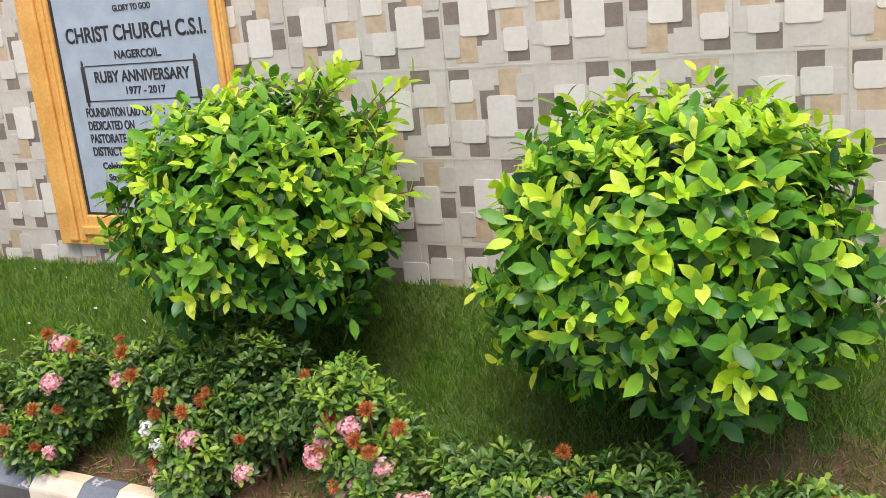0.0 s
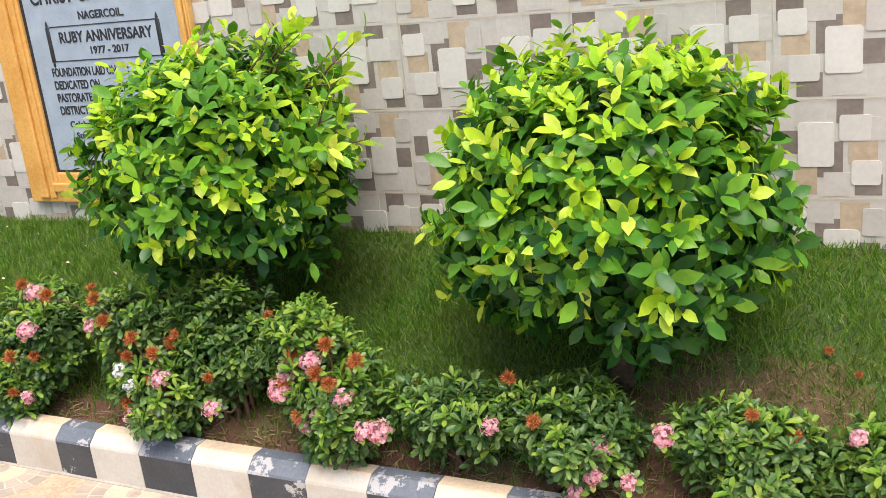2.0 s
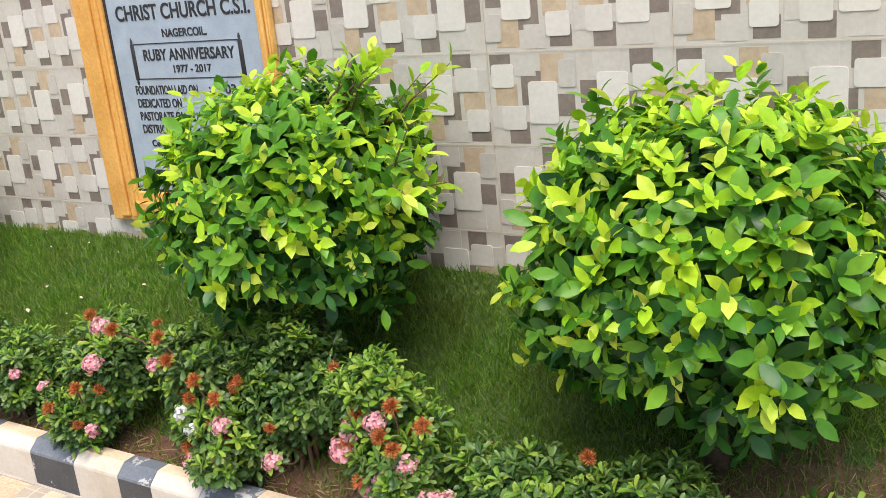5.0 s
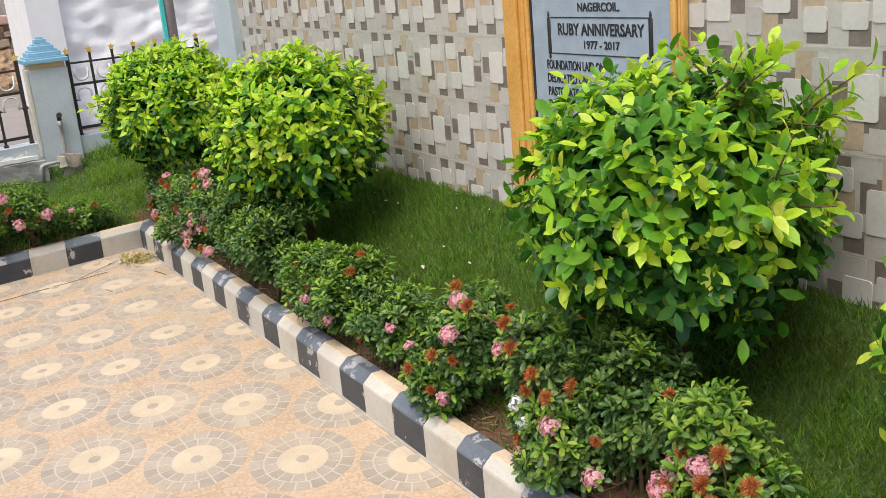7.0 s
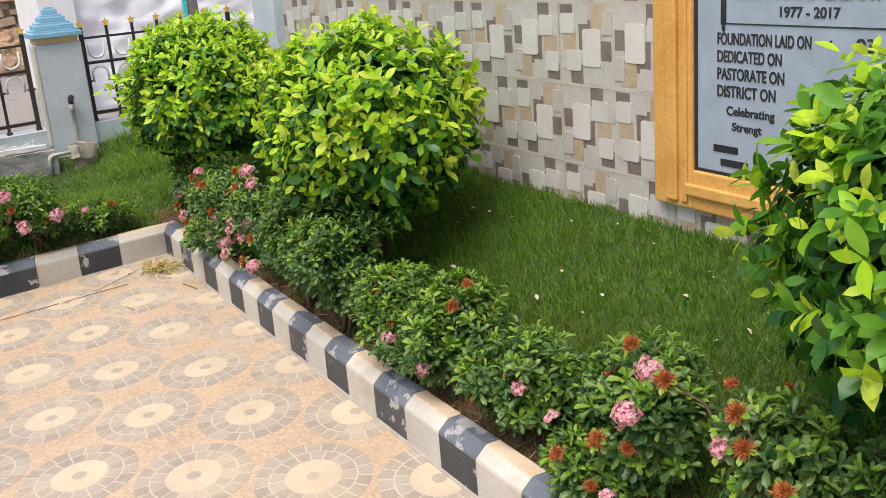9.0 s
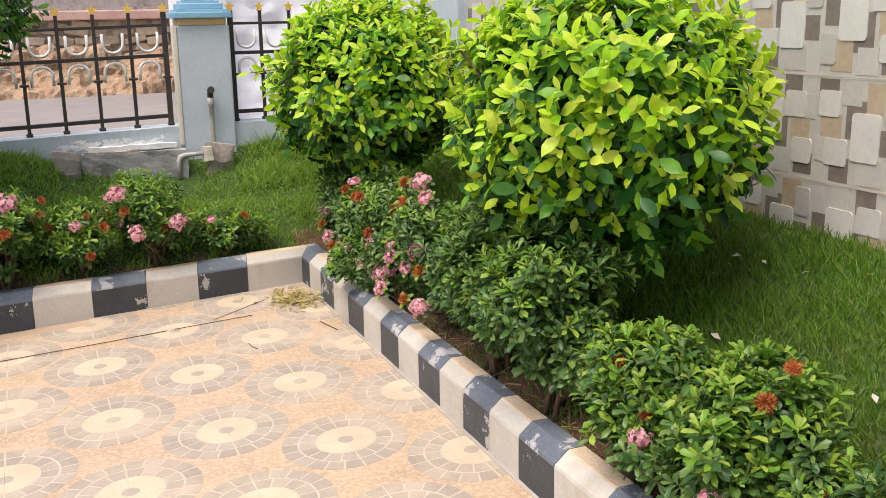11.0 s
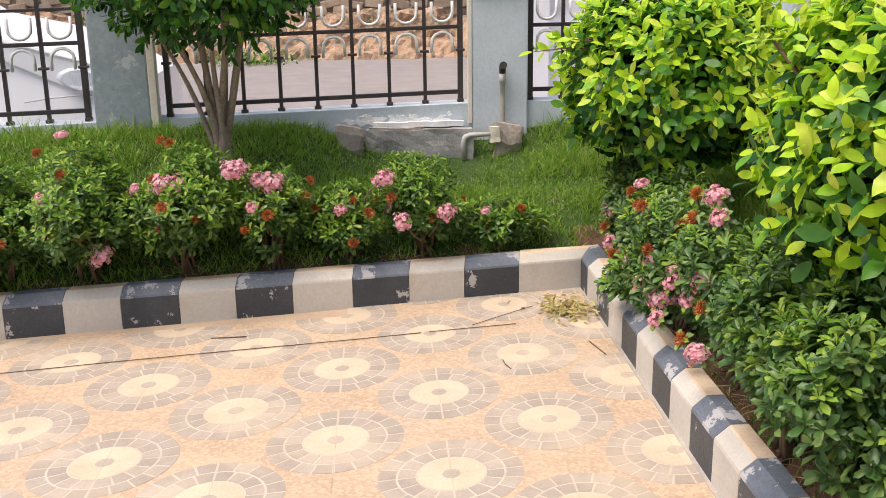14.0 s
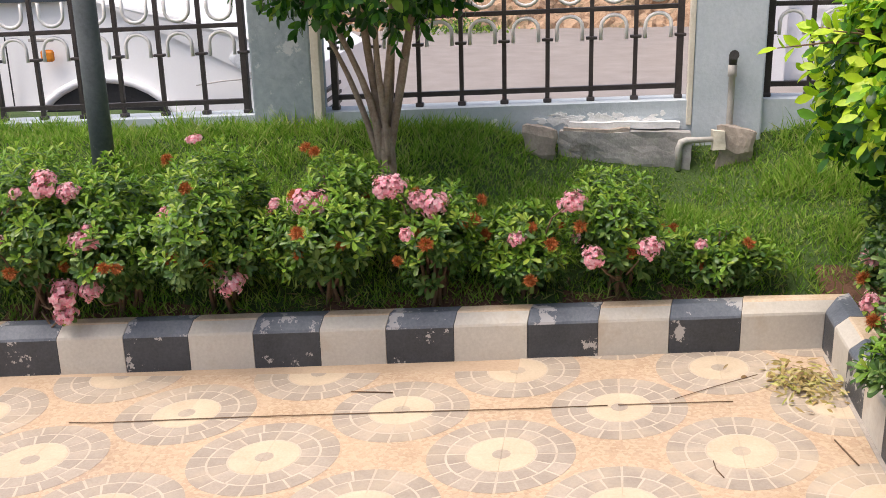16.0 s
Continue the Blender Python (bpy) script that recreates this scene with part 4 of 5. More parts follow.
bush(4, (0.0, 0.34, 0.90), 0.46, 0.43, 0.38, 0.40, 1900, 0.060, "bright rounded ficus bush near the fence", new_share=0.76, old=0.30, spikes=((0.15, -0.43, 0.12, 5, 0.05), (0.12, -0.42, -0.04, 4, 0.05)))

# ---------------------------------------------------------------- young tree
tree = thing("young_tree", "young ficus tree with a bundled grey trunk in the lawn", "tree", at=(-0.465, -1.42, 0.46))
bm = bmesh.new()
tube(bm, [(0.0, 0.0, -0.08), (-0.008, 0.008, 0.04), (-0.012, 0.0, 0.12), (-0.014, -0.004, 0.19)], [0.034, 0.028, 0.031, 0.026], 14)
for i, (dx, dy, r0) in enumerate(((0.02, -0.12, 0.014), (0.0, -0.045, 0.017), (0.025, 0.03, 0.015), (-0.02, 0.08, 0.016), (0.04, 0.0, 0.011), (-0.03, -0.19, 0.010), (-0.035, 0.02, 0.012))):
    pts, rad = [], []
    for q in range(12):
        f = q / 11
        sway = 0.012 * math.sin(7.0 * f + 1.9 * i)
        pts.append((-0.012 + dx * (0.25 + 1.9 * f) + 0.7 * sway, dy * (0.12 + 2.5 * f * f + 0.6 * f) + sway, 0.04 + 0.90 * f))
        rad.append(r0 * (1.15 - 0.65 * f) * (1 + 0.12 * math.sin(11 * f + i)))
    tube(bm, pts, rad, 8)
part("trunk", bm, M["bark"], tree, "bundle of grown-together grey stems")
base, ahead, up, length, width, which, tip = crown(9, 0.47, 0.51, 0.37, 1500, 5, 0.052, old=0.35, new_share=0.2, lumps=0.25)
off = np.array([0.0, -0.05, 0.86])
me = leaves("crown", base + off, ahead + np.array([0, 0, -0.5]), up, length, width, [M["shrub_tip"], M["tree_leaf"], M["leaf_old_shaded"]], which)
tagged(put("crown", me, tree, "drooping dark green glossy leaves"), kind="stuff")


# ---------------------------------------------------------------- ixora shrubs
def floret_head(kind, seed):
    """A loose, uneven head of small four-petalled florets on thin tubes, or of brown spent tubes."""
    r = np.random.RandomState(seed)
    n = 66
    u = unit(r.normal(size=(n, 3)))
    u[:, 2] = np.abs(u[:, 2]) * 0.9 - 0.10
    u = unit(u)
    lobe = np.array([noise.noise(Vector(q) * 1.7 + Vector((seed, 0, 0))) for q in u])
    c = u * np.array([1, 1, 0.66]) * (r.uniform(0.72, 1.08, n) * (1 + 0.55 * lobe))[:, None]
    if kind == "spent":
        k = np.repeat(np.arange(n), 4)
        a = unit(u[k] + 0.55 * r.normal(size=(len(k), 3)))
        return leaves("spent_head", c[k] * 0.35, a, unit(r.normal(size=(len(k), 3))), r.uniform(0.55, 1.0, len(k)) * (1 + 0.4 * lobe[k]), np.full(len(k), 0.10), [M["spent"]], np.zeros(len(k), int), (SMALL_V, SMALL_F))
    k = np.repeat(np.arange(n), 5)
    which = np.tile(np.arange(5), n)
    tubes = which == 4
    ang = which * math.pi / 2 + np.repeat(r.rand(n) * 6, 5)
    s1 = unit(np.cross(u, np.array([0.3, 0.5, 0.8])))
    s2 = np.cross(u, s1)
    a = np.cos(ang)[:, None] * s1[k] + np.sin(ang)[:, None] * s2[k] + 0.15 * u[k] + 0.15 * r.normal(size=(len(k), 3))
    a[tubes] = -unit(c)
    base = c[k]
    length = np.where(tubes, 0.75, r.uniform(0.24, 0.36, len(k)))
    width = np.where(tubes, 0.08, 0.27)
    normal = np.where(tubes[:, None], s1[k], u[k])
    return leaves("flower_head", base, a, normal, length, width, [M["pink" if kind == "pink" else "pale"]], np.zeros(len(k), int), (SMALL_V, SMALL_F))


HEADS = {k: itertools.cycle([floret_head(k, 3 + q) for q in range(4)]) for k in ("pink", "spent", "pale")}


SHRUB_V = np.array([(0, 0, 0), (0.48, 0.38, 0.10), (0.48, -0.38, 0.10), (0.84, 0.46, 0.05), (0.84, -0.46, 0.05), (1, 0, -0.09), (0.48, 0, 0.03), (0.84, 0, -0.02)])
SHRUB_F = [(0, 6, 1), (0, 2, 6), (1, 6, 7, 3), (6, 2, 4, 7), (3, 7, 5), (7, 4, 5)]


def shrub(seed, x, y, w, top, pinks, spents, label, pales=0, tip_share=0.2, leaf=0.033, depth=None, skirt=0.25):
    """Low shrub: stems, small leaves in whorls, flower heads over the front and the top."""
    r = np.random.RandomState(seed)
    z0 = lawn_z(x, y)
    h = (top - z0) / 1.04
    d = depth or w * 0.8
    ob = thing("ixora_shrub", label, "shrub", "ixora shrubs along the kerb", at=(x, y, z0))
    tipz = h * 0.56
    clumps = 5 + int(9 * w * h / 0.2)
    cen = unit(r.normal(size=(clumps, 3))) * r.uniform(0.15, 0.62, (clumps, 1))
    rad = r.uniform(0.30, 0.50, clumps)
    cen[0], rad[0] = (0.1 * r.normal(), 0.1 * r.normal(), 0.42), 0.60
    cen[1], rad[1] = (0.05, 0.0, -0.30), 0.55
    n = int(520 * (w * h / 0.16) ** 0.8)
    pick = r.choice(clumps, n, p=rad ** 2 / (rad ** 2).sum())
    v = unit(r.normal(size=(n, 3)) + np.array([0, 0, 0.25]))
    q = cen[pick] + v * rad[pick][:, None] * r.uniform(0.72, 1.06, (n, 1))
    u = unit(v + 0.5 * unit(q))
    tip = q * np.array([w * 0.60, d * 0.58, h * 0.48]) + np.array([0, 0, tipz])
    ok = (tip[:, 2] > 0.04) & (r.rand(n) < np.clip(skirt + tip[:, 2] / (0.55 * h), 0, 1))
    u, tip = u[ok], tip[ok]
    per = 10
    k = np.repeat(np.arange(len(u)), per)
    m = len(k)
    tier = np.tile(np.arange(per), len(u))
    axis = unit(u * 0.7 + np.array([0, 0, 0.75]) + 0.2 * r.normal(size=u.shape))[k]
    e1 = unit(np.cross(axis, np.array([0.31, 0.52, 0.13])))
    e2 = np.cross(axis, e1)
    turn = tier * 2.4 + np.repeat(r.rand(len(u)) * 6.3, per) + 0.25 * r.normal(size=m)
    rise = np.where(tier < 3, 1.1, np.where(tier < 7, 0.45, 0.0))
    ahead = unit(np.cos(turn)[:, None] * e1 + np.sin(turn)[:, None] * e2 + rise[:, None] * axis + 0.12 * r.normal(size=(m, 3)))
    up = unit(axis - ahead * (axis * ahead).sum(1, keepdims=True) + 0.15 * r.normal(size=(m, 3)))
    length = leaf * 1.22 * r.uniform(0.7, 1.25, m) * np.where(tier < 3, 0.75, 1.0)
    which = ((r.rand(len(u)) < tip_share * np.clip(0.9 + u[:, 2] * 1.1, 0.2, 2.0))[k] & (tier < 6)).astype(int)
    me = leaves("foliage", tip[k] - axis * (0.0035 * tier[:, None]), ahead, up, length, length * r.uniform(0.32, 0.43, m), [M["shrub_leaf"], M["shrub_tip"]], which, (SHRUB_V, SHRUB_F))
    tagged(put("foliage", me, ob, "small dark glossy leaves"), kind="stuff")
    for i in range(10):
        bm = bmesh.new()
        e = tip[r.randint(len(tip))] * np.array([0.8, 0.8, 0.9])
        b = (r.uniform(-0.05, 0.05), r.uniform(-0.04, 0.04), -0.03)
        tube(bm, [b, (e[0] * 0.4, e[1] * 0.4, e[2] * 0.5), tuple(e)], [0.008, 0.006, 0.003], 6)
        part("stem", bm, M["twig"], ob, "thin woody stem")
    for kind, cnt in (("pink", pinks), ("spent", spents), ("pale", pales)):
        front = np.array([0.9, -0.2, 0.55]) if y < 0 else np.array([0.45 if x < 1 else 0.15, -0.9, 0.45])
        score = ((tip - np.array([0, 0, tipz])) / np.array([w / 2, d / 2, h * 0.48])) @ unit(front) + 0.35 * r.rand(len(tip))
        best = np.argsort(-score)[: max(30, len(tip) // 4)]
        for i in range(cnt):
            j = best[r.randint(len(best))]
            q, p = u[j], tip[j] + u[j] * 0.040 + np.array([0, 0, 0.006])
            s = r.uniform(0.020, 0.029) if kind == "pink" else r.uniform(0.016, 0.023)
            mm = Matrix.Translation(p) @ Vector(q + np.array([0, 0, 0.3])).to_track_quat("Z", "Y").to_matrix().to_4x4() @ Matrix.Scale(float(s), 4)
            put("flower_head" if kind != "spent" else "spent_head", next(HEADS[kind]), ob, {"pink": "pink flower cluster", "spent": "rust-brown spent flower cluster", "pale": "small white flower cluster"}[kind], mm)
    return ob


DENSE, SPARSE, BARE = "dense ixora shrub with pink and rust flower heads", "low ixora shrub with a few pink flowers", "leafy green ixora shrub without open flowers"
made = []
for seed, x, y, w, top, pinks, spents, label, tips_ in (
    (21, -0.02, 0.24, 0.44, 0.56, 0, 1, DENSE, 0.15), (22, 0.36, 0.25, 0.50, 0.58, 2, 4, DENSE, 0.2), (23, 0.80, 0.25, 0.52, 0.60, 2, 4, DENSE, 0.2), (24, 1.20, 0.27, 0.50, 0.58, 0, 1, DENSE, 0.15),
    (38, 0.60, 0.16, 0.40, 0.40, 1, 1, DENSE, 0.25), (25, 1.62, 0.24, 0.50, 0.66, 0, 0, BARE, 0.22), (39, 1.98, 0.24, 0.44, 0.68, 0, 0, BARE, 0.22), (26, 2.42, 0.24, 0.50, 0.50, 1, 2, SPARSE, 0.35),
    (27, 2.72, 0.26, 0.40, 0.53, 1, 2, SPARSE, 0.35), (28, 3.08, 0.24, 0.46, 0.48, 1, 3, SPARSE, 0.25), (29, 3.56, 0.24, 0.46, 0.59, 0, 3, DENSE, 0.25), (40, 3.50, 0.15, 0.36, 0.36, 2, 2, DENSE, 0.25),
    (30, 4.06, 0.27, 0.42, 0.63, 0, 4, DENSE, 0.2), (31, 4.38, 0.29, 0.44, 0.67, 0, 3, DENSE, 0.2), (50, 4.16, 0.17, 0.40, 0.40, 0, 2, DENSE, 0.25), (32, 4.74, 0.24, 0.42, 0.62, 0, 2, DENSE, 0.35),
    (33, 4.84, 0.16, 0.34, 0.46, 0, 4, DENSE, 0.35), (34, 5.18, 0.23, 0.50, 0.43, 1, 1, SPARSE, 0.15), (35, 5.50, 0.22, 0.46, 0.46, 1, 2, SPARSE, 0.15), (36, 5.96, 0.23, 0.50, 0.43, 1, 2, SPARSE, 0.2), (37, 6.32, 0.23, 0.54, 0.41, 2, 3, SPARSE, 0.2)):
    made.append(shrub(seed, x, y - (0.06 if 0.7 < x < 2.9 else 0.03), w * 1.0, top, pinks, spents, label, tip_share=tips_ * 1.4, depth=0.42 if 0.7 < x < 2.9 else 0.30 if w < 0.42 else 0.36))
for seed, y, w, top, pinks, spents, label in (
    (48, -0.28, 0.24, 0.34, 0, 1, BARE), (41, -0.60, 0.38, 0.54, 0, 3, SPARSE), (42, -0.90, 0.34, 0.44, 1, 5, DENSE), (43, -1.20, 0.46, 0.53, 0, 5, DENSE), (44, -1.52, 0.46, 0.58, 1, 4, DENSE),
    (45, -1.86, 0.50, 0.62, 1, 4, DENSE), (46, -2.16, 0.42, 0.58, 0, 2, DENSE), (47, -2.44, 0.44, 0.63, 1, 2, DENSE), (49, -2.85, 0.5, 0.60, 4, 3, DENSE), (51, -3.3, 0.5, 0.60, 4, 3, DENSE)):
    made.append(shrub(seed, short_x(y) - 0.17, y, w * 1.2, top + (0.06 if y < -1.4 else 0.02), pinks + 1, spents + 3, label, leaf=0.030, depth=0.44, tip_share=0.75, skirt=1.0))


def add_flower(p, kind, size, face):
    """A flower head at a place, as a part of the nearest shrub."""
    ob = min(made, key=lambda o: (o.matrix_world.translation.xy - Vector(p[:2])).length)
    m = Matrix.Translation(Vector(p) - ob.matrix_world.translation) @ Vector(face).to_track_quat("Z", "Y").to_matrix().to_4x4() @ Matrix.Scale(size * (1.0 if kind == "pink" else 0.9), 4)
    put("flower_head" if kind != "spent" else "spent_head", next(HEADS[kind]), ob, {"pink": "pink flower cluster", "spent": "rust-brown spent flower cluster", "pale": "small white flower cluster"}[kind], m)
    put("leaf_whorl", WHORL, ob, "", m @ Matrix.Translation((0, 0, -0.15)) @ Matrix.Scale(0.042 / size, 4))
    q = Vector(p) - ob.matrix_world.translation
    bm = bmesh.new()
    tube(bm, [q, (q.x * 0.8, q.y * 0.55, q.z - 0.06), (q.x * 0.5, q.y * 0.2, q.z * 0.4)], [0.0022, 0.003, 0.004], 5)
    part("stem", bm, M["twig"], ob)


a_ = np.arange(9) * 2.4
WHORL = leaves("leaf_whorl", np.stack([0 * a_, 0 * a_, -0.05 * np.arange(9)], 1), np.stack([np.cos(a_), np.sin(a_), 0.35 - 0.08 * np.arange(9)], 1), np.tile([0, 0, 1.0], (9, 1)), np.full(9, 0.95), np.full(9, 0.40), [M["shrub_leaf"], M["shrub_tip"]], (np.arange(9) < 3).astype(int), (SHRUB_V, SHRUB_F))
bpy.context.view_layer.update()
for x, z, size in ((3.70, 0.49, 0.032), (3.78, 0.63, 0.028), (3.99, 0.53, 0.022), (4.12, 0.25, 0.034), (4.23, 0.29, 0.030), (4.26, 0.39, 0.028), (4.70, 0.40, 0.036), (4.72, 0.45, 0.032), (4.80, 0.485, 0.03),
                   (4.44, 0.31, 0.026), (4.78, 0.31, 0.034), (4.83, 0.35, 0.034), (4.90, 0.395, 0.03), (4.96, 0.305, 0.030), (5.01, 0.31, 0.034), (5.79, 0.40, 0.027), (5.61, 0.265, 0.025), (5.56, 0.21, 0.022), (5.70, 0.263, 0.022)):
    add_flower((x, 0.055 if z < 0.45 else 0.08, z), "pink", size, (0.1, -0.8, 0.6))
for x, z in ((4.10, 0.40), (4.13, 0.35)):
    add_flower((x, 0.055, z), "pale", 0.024, (0.1, -0.8, 0.6))
for x, z in ((4.03, 0.62), (4.05, 0.55), (4.15, 0.50), (4.25, 0.47), (4.75, 0.50), (4.86, 0.54), (4.95, 0.50), (4.72, 0.42), (4.83, 0.46), (3.83, 0.62), (3.62, 0.40)):
    add_flower((x, 0.06 if z < 0.5 else 0.085, z), "spent", 0.026, (0.1, -0.7, 0.7))
for y, z, size in ((-2.315, 0.60, 0.036), (-2.25, 0.575, 0.026), (-1.56, 0.525, 0.032), (-1.52, 0.52, 0.034), (-1.32, 0.56, 0.03), (-1.29, 0.565, 0.03), (-1.17, 0.505, 0.036), (-1.22, 0.52, 0.026), (-2.28, 0.265, 0.038), (-2.20, 0.275, 0.028),
                   (-1.78, 0.285, 0.034), (-2.285, 0.205, 0.032), (-2.18, 0.445, 0.034), (-2.22, 0.43, 0.028), (-2.48, 0.435, 0.032), (-0.75, 0.50, 0.030), (-0.69, 0.33, 0.030), (-0.52, 0.355, 0.030)):
    add_flower((short_x(y) + (0.01 if z < 0.45 else -0.03), y, z), "pink", size * 1.2, (0.8, 0, 0.6))
for x, y, z in ((0.03, 0.12, 0.37), (0.07, 0.12, 0.375), (0.18, 0.09, 0.28), (0.40, 0.10, 0.32), (0.80, 0.12, 0.39), (0.96, 0.13, 0.41), (0.98, 0.12, 0.37), (1.17, 0.14, 0.43), (0.92, 0.10, 0.30), (1.14, 0.12, 0.37), (0.98, 0.08, 0.26), (1.32, 0.09, 0.28), (1.06, 0.21, 0.64), (1.15, 0.19, 0.60), (0.51, 0.08, 0.23)):
    add_flower((x, y - (0.02 if x < 0.6 else 0.055), z), "pink", 0.024 + 0.010 * ((x * 7.3) % 1), (0.4, -0.7, 0.6))
for x, y, z in ((0.36, 0.12, 0.37), (0.47, 0.12, 0.37), (0.27, 0.08, 0.26), (0.74, 0.13, 0.42), (0.98, 0.17, 0.56), (0.91, 0.16, 0.52), (0.94, 0.19, 0.62), (1.25, 0.12, 0.38), (1.18, 0.09, 0.27), (0.06, 0.10, 0.31)):
    add_flower((x, y - (0.02 if x < 0.6 else 0.05), z), "spent", 0.024, (0.3, -0.7, 0.7))

# ---------------------------------------------------------------- grass
r = np.random.RandomState(77)
gx = np.r_[r.uniform(-1.15, 7.6, 190000), r.uniform(-1.15, 0.4, 90000)]
gy = np.r_[r.uniform(0.1, WALL_Y - 0.005, 190000), r.uniform(-3.6, 0.1, 90000)]
d = np.maximum(gy, -0.155 + SKEW * np.minimum(gy, 0) - gx) - 0.10
ok = (d > 0.02) & (r.rand(len(gx)) < np.clip((d - 0.06) / 0.2, np.where(gy < 0.05, 0.55, 0.16), 1)) & (gx > FENCE_X + FENCE_SKEW * gy + 0.04) & (r.rand(len(gx)) > 0.85 * np.exp(-(((gx - 5.85) / 0.42) ** 2 + ((gy - 0.42) / 0.24) ** 2)))
gx, gy = gx[ok], gy[ok]
gz = np.array([lawn_z(a, b) for a, b in zip(gx, gy)])
n = len(gx)
tall = r.uniform(0.022, 0.055, n) * np.where(gx < 0.0, 1.05, 1.0)
clump = np.array([noise.noise((a * 7, b * 7, 4)) for a, b in zip(gx, gy)])
tall *= np.where((gx < -0.72) & (np.abs(gy + 0.52) > 0.50), 1.5, 1.0)
tall *= np.where((gx < -0.72) & (np.abs(gy + 0.52) < 0.42), 0.6, 1.0)
tall *= np.where(gx < 0.0, 1 + 1.2 * np.clip(clump, -0.4, 0.8), 1 + 0.5 * np.clip(clump, -0.5, 0.8))
lean = r.normal(size=(n, 3)) * np.where(gx < 0.0, 0.75, 0.55)[:, None]
lean[:, 2] = 1.0
BLADE = (np.array([(0, -0.5, 0), (0, 0.5, 0), (0.6, 0.35, 0.02), (0.6, -0.35, 0.02), (1, 0, -0.1)]), [(0, 1, 2, 3), (3, 2, 4)])
blade_n = unit(r.normal(size=(n, 3)))
# grass by the fence: longer, and toned brighter as if sunlit
lush = gx < 0.25 + 0.3 * clump
for sel, mat, label in ((~lush, "grass", "short green lawn grass with dry patches"), (lush, "grass_lush_sunlit", "long lush green grass before the fence, sunlight in its colour")):
    s_ = np.where(sel)[0]
    grass_me = leaves("grass", np.stack([gx, gy, gz - 0.004], 1)[s_], lean[s_], blade_n[s_], tall[s_], np.full(len(s_), 0.0034 if mat == "grass" else 0.0050), [M[mat]], np.zeros(len(s_), int), BLADE)
    tagged(new("grass", grass_me), label, "grass", kind="stuff")

# ---------------------------------------------------------------- litter
r = np.random.RandomState(31)
n = 5200
sx = np.r_[r.uniform(-0.05, 7.2, 2600), np.zeros(1000), 5.85 + 0.30 * r.normal(size=1600)]
sy = np.r_[0.125 + np.abs(r.normal(scale=0.09, size=2600)), r.uniform(-3.2, -0.05, 1000), np.clip(0.42 + 0.16 * r.normal(size=1600), 0.14, 0.95)]
sx[2600:3600] = -0.155 + SKEW * sy[2600:3600] - 0.10 - np.abs(r.normal(scale=0.08, size=1000))
sz = np.array([lawn_z(a, b) for a, b in zip(sx, sy)])
me = leaves("dry_grass_litter", np.stack([sx, sy, sz + 0.003 + 0.008 * r.rand(n)], 1), np.stack([r.normal(size=n), 0.8 * r.normal(size=n), 0.12 * r.normal(size=n)], 1), unit(np.array([0, 0, 1.0]) + 0.4 * r.normal(size=(n, 3))), r.uniform(0.02, 0.07, n) * np.where(np.arange(n) < 3600, 1.0, 0.7), r.uniform(0.0015, 0.006, n) * np.where(np.arange(n) < 3600, 1.0, 0.4), [M["straw"]], np.zeros(n, int), BLADE)
tagged(new("dry_grass_litter", me), "dry grass and leaf scraps on the soil behind the kerb", "leaf litter", kind="stuff")
r = np.random.RandomState(12)
n = 330
b = np.stack([0.145 + 0.062 * r.normal(size=n), -0.075 + 0.055 * r.normal(size=n), 0.005 + 0.030 * r.rand(n) ** 2], 1)
b[:, 0] = np.maximum(b[:, 0], -0.12 - 0.18 * b[:, 1])
b[:, 1] = np.minimum(b[:, 1], 0.02)
me = leaves("dry_leaf_pile", b, np.stack([r.normal(size=n), r.normal(size=n), 0.25 * r.normal(size=n)], 1), unit(np.array([0, 0, 1.0]) + 0.5 * r.normal(size=(n, 3))), r.uniform(0.015, 0.042, n), r.uniform(0.005, 0.013, n), [M["litter"]], np.zeros(n, int))
tagged(new("dry_leaf_pile", me), "heap of dry yellow-brown leaves in the kerb corner", "leaf litter", kind="stuff")


def stick(pts, radius, label):
    bm = bmesh.new()
    tube(bm, pts, radius, 6)
    return tagged(part("fallen_stick", bm, M["twig"], None), label, "stick", "fallen sticks")


stick([(0.583, -2.13, 0.004), (0.578, -2.05, 0.004), (0.50, -1.65, 0.004), (0.423, -1.20, 0.004), (0.371, -0.88, 0.004), (0.325, -0.64, 0.004)], 0.0016, "long thin dry stick lying on the paving")
stick([(0.318, -0.61, 0.004), (0.285, -0.42, 0.004), (0.264, -0.29, 0.004)], 0.0016, "thin dry stick by the leaf heap")
stick([(0.262, -0.45, 0.004), (0.17, -0.33, 0.005), (0.09, -0.20, 0.012)], 0.0014, "thin curved dry stick reaching into the leaf heap")
stick([(0.307, -1.387, 0.004), (0.302, -1.262, 0.004)], 0.0020, "short dry stick on the paving")
stick([(0.614, -0.380, 0.004), (0.655, -0.378, 0.005), (0.695, -0.363, 0.004)], 0.0016, "small dark twig on the paving")
stick([(0.47, -0.06, 0.004), (0.60, -0.03, 0.004)], 0.0022, "short twig against the kerb")
petal = leaves("fallen_petal", np.zeros((1, 3)), np.array([[1.0, 0, 0]]), np.array([[0, 0, 1.0]]), np.full(1, 0.024), np.full(1, 0.015), [M["petal"]], [0], (SMALL_V, SMALL_F))
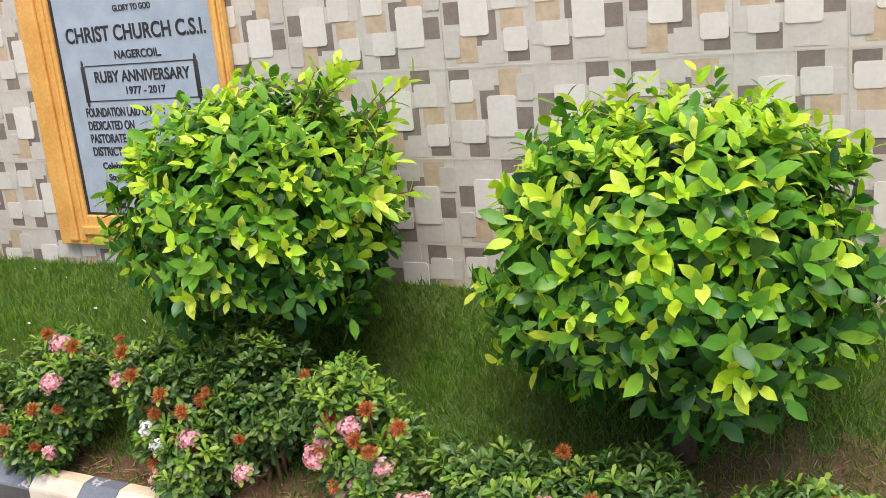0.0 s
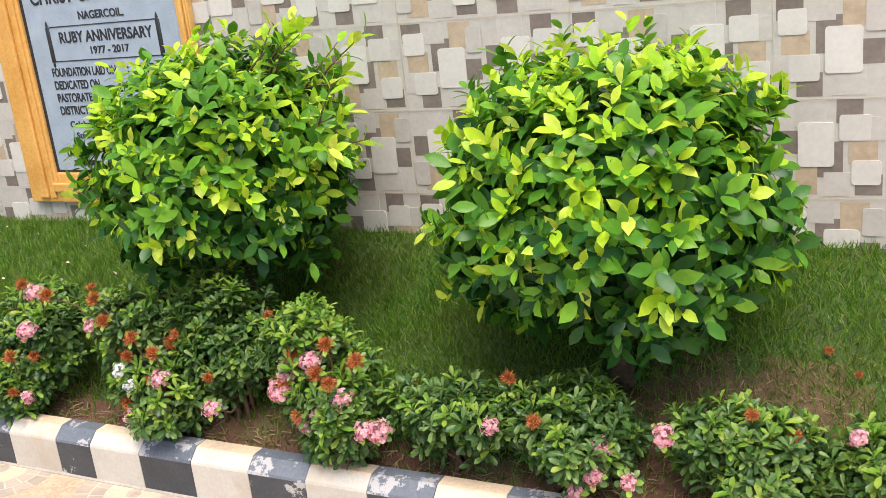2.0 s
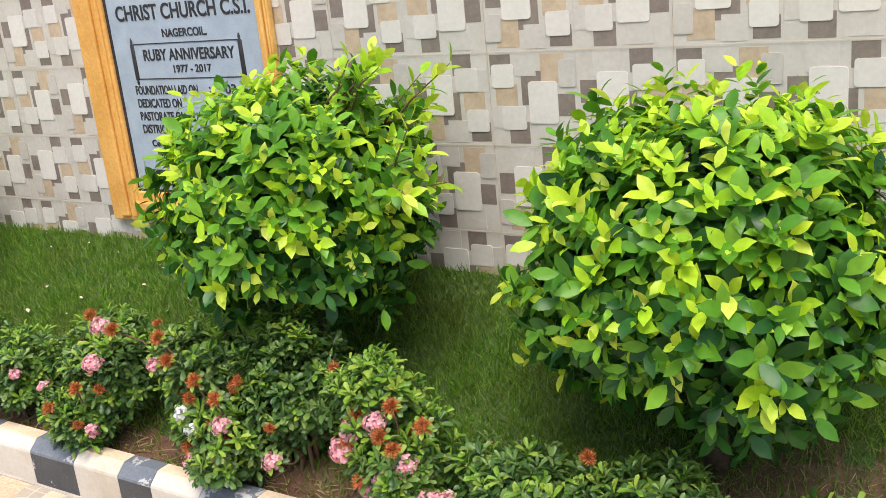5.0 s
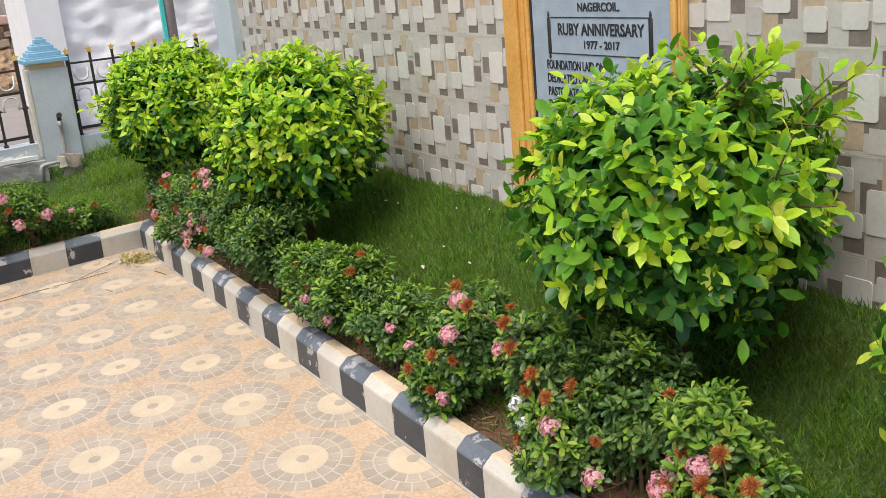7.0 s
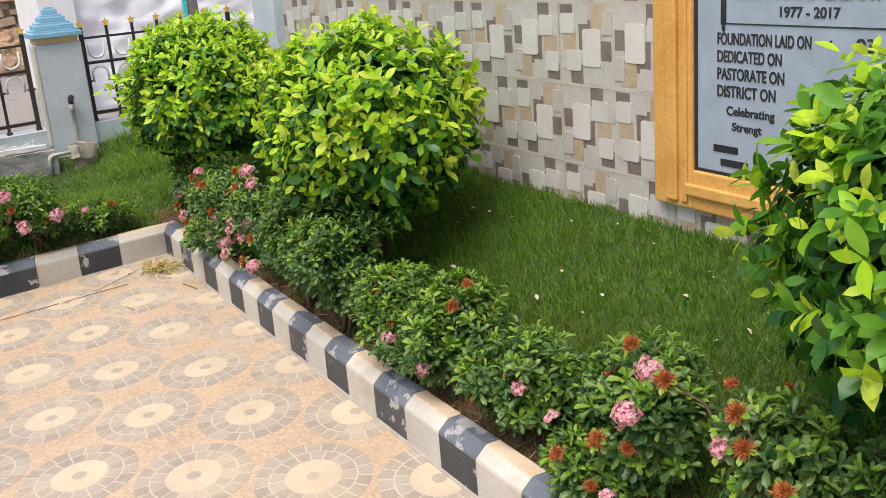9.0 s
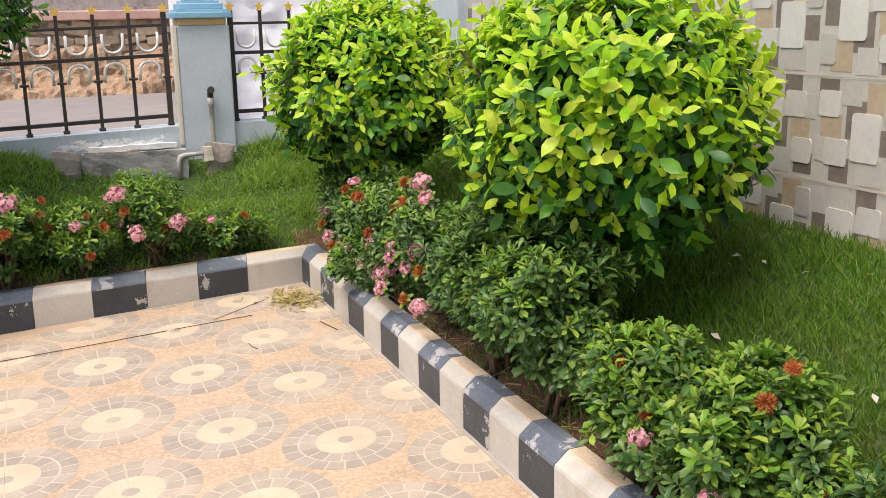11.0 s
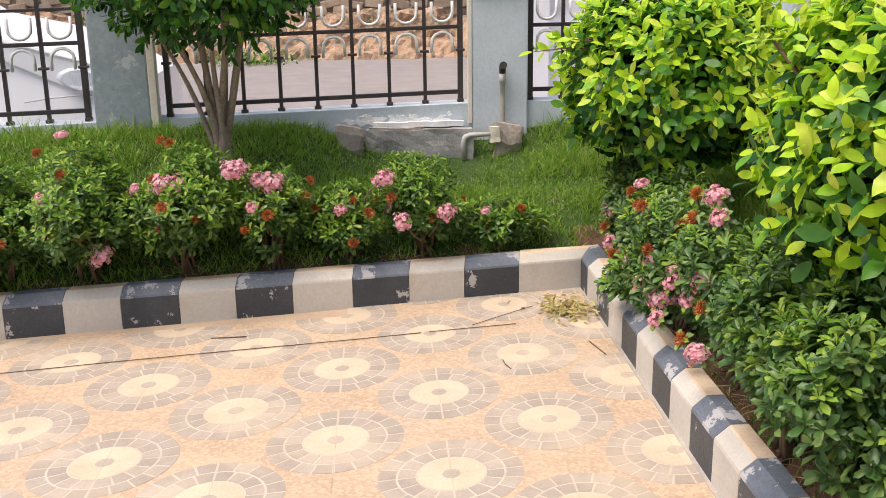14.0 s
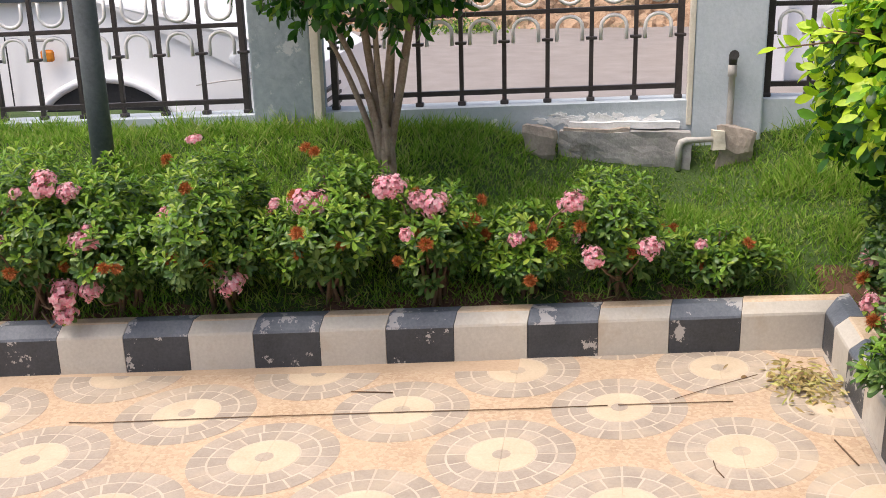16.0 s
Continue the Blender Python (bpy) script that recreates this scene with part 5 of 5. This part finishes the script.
for i in range(46):
    x, y = r.uniform(0.6, 3.9), r.uniform(0.5, 0.97)
    ob = put("fallen_petal", petal, None, "", pose(x, y, lawn_z(x, y) + 0.035, r.uniform(-30, 30), r.uniform(-30, 30), r.uniform(0, 360)) @ Matrix.Scale(r.uniform(0.5, 1.3), 4))
    tagged(ob, "tiny pale fallen petal on the lawn", "petal", "fallen petals")

for x, y in ((6.10, 0.62), (6.28, 0.70), (6.33, 0.76), (6.18, 0.55), (3.70, 0.62), (4.95, 0.40)):
    ob = put("fallen_flower", next(HEADS["spent"]), None, "", pose(x, y, lawn_z(x, y) + 0.03, 20, 10, 60 * x) @ Matrix.Scale(0.012, 4))
    tagged(ob, "small orange fallen flower on the grass", "flower", "fallen flowers")

# ---------------------------------------------------------------- pieces of the paving and the wall
TX, TY, PAVE_Y, PAVE_LEAN = 0.260, 0.304, -0.303, -0.132
# seams across the court, from the fence side on
SEAMS = [0.549 + 0.2635 * k for k in range(-4, 4)] + [1.592, 1.845, 2.105, 2.385, 2.670, 2.965] + [3.260 + 0.295 * k for k in range(14)]


def paving_tile(flip, wide):
    """Cast tile of a given width with a quarter of a stone rosette in two opposite corners."""
    V, F, mi = [], [], []

    def poly(pts, z0, z1, mat):
        k, n = len(V), len(pts)
        V.extend([(x, y, z1) for x, y in pts] + [(x, y, z0) for x, y in pts])
        F.append(tuple(range(k, k + n)))
        mi.append(mat)
        for q in range(n):
            F.append((k + q, k + n + q, k + n + (q + 1) % n, k + (q + 1) % n))
            mi.append(mat)

    g = 0.0003
    poly([(g, g), (TX - g, g), (TX - g, TY - g), (g, TY - g)], -0.02, 0.0, 0)
    corners = (((0, 0), 0), ((TX, TY), 180)) if not flip else (((TX, 0), 90), ((0, TY), 270))
    for (ox, oy), a0 in corners:
        def at(rr, a, ins=0.0):
            c, s = math.cos(radians(a0 + a)), math.sin(radians(a0 + a))
            return (min(max(ox + rr * c, g), TX - g), min(max(oy + rr * s, g), TY - g))

        poly([at(0.0, 45)] + [at(0.088, a) for a in (0, 15, 30, 45, 60, 75, 90)], -0.001, 0.0007, 2)
        poly([at(0.0, 45)] + [at(0.024, a) for a in (0, 30, 60, 90)], 0.0005, 0.0011, 1)
        poly([at(0.190 if q < 7 else 0.089, a) for q, a in enumerate((0, 15, 30, 45, 60, 75, 90, 90, 75, 60, 45, 30, 15, 0))], -0.001, 0.0003, 3)
        for r0, r1, cuts in ((0.093, 0.138, 4), (0.144, 0.190, 5)):
            w = 90 / cuts
            for q in range(cuts):
                e = 0.20 / r1
                lo, hi = q * w + e * 1.0, (q + 1) * w - e * 1.0
                poly([at(r1, lo), at(r1, (lo + hi) / 2), at(r1, hi), at(r0, hi), at(r0, (lo + hi) / 2), at(r0, lo)], -0.001, 0.0009, 1)
    me = bpy.data.meshes.new("paving_tile")
    bmx = bmesh.new()
    vs = [bmx.verts.new((x * wide / TX + PAVE_LEAN * y, y, z)) for x, y, z in V]
    for f, q in zip(F, mi):
        bmx.faces.new([vs[a] for a in f]).material_index = q
    bmesh.ops.recalc_face_normals(bmx, faces=bmx.faces)
    bmx.to_mesh(me)
    bmx.free()
    for one in ("tile_base", "tile_stone", "tile_disc", "tile_grout"):
        me.materials.append(M[one])
    return me


for i, (x0, x1) in enumerate(zip(SEAMS, SEAMS[1:])):
    pair = [paving_tile(flip, x1 - x0) for flip in (False, True)]
    for j in range(-2, 10):
        y = PAVE_Y - TY * (j + 1)
        if x1 > short_x(y):
            put("paving_tile", pair[(i + j + 1) % 2], paving, "", Matrix.Translation((x0 + PAVE_LEAN * (y - PAVE_Y), y, 0)))

for i in range(35):
    for j in range(8):
        x, z = -0.45 + CELL_X * i, 0.42 + CELL_Z * j
        put("wall_tile", cell_mes[(i + j) % 2], wall, "", Matrix.Translation((x, WALL_Y - 0.001, z)))

upright = bpy.data.meshes.new("tile_joint")
level = bpy.data.meshes.new("tile_joint")
for me, lo, hi in ((upright, (-0.0011, -0.0008, 0.42), (0.0011, 0.0, 0.42 + 8 * CELL_Z)), (level, (-0.45, -0.0008, -0.0011), (-0.45 + 35 * CELL_X, 0.0, 0.0011))):
    bm = bmesh.new()
    box(bm, lo, hi)
    bm.to_mesh(me)
    bm.free()
    me.materials.append(M["tile_grout"])
for i in range(1, 35, 2):
    put("tile_joint", upright, wall, "", Matrix.Translation((-0.45 + CELL_X * i, WALL_Y - 0.0060, 0)))
for j in range(8):
    put("tile_joint", level, wall, "", Matrix.Translation((0, WALL_Y - 0.0062, 0.42 + CELL_Z * j)))
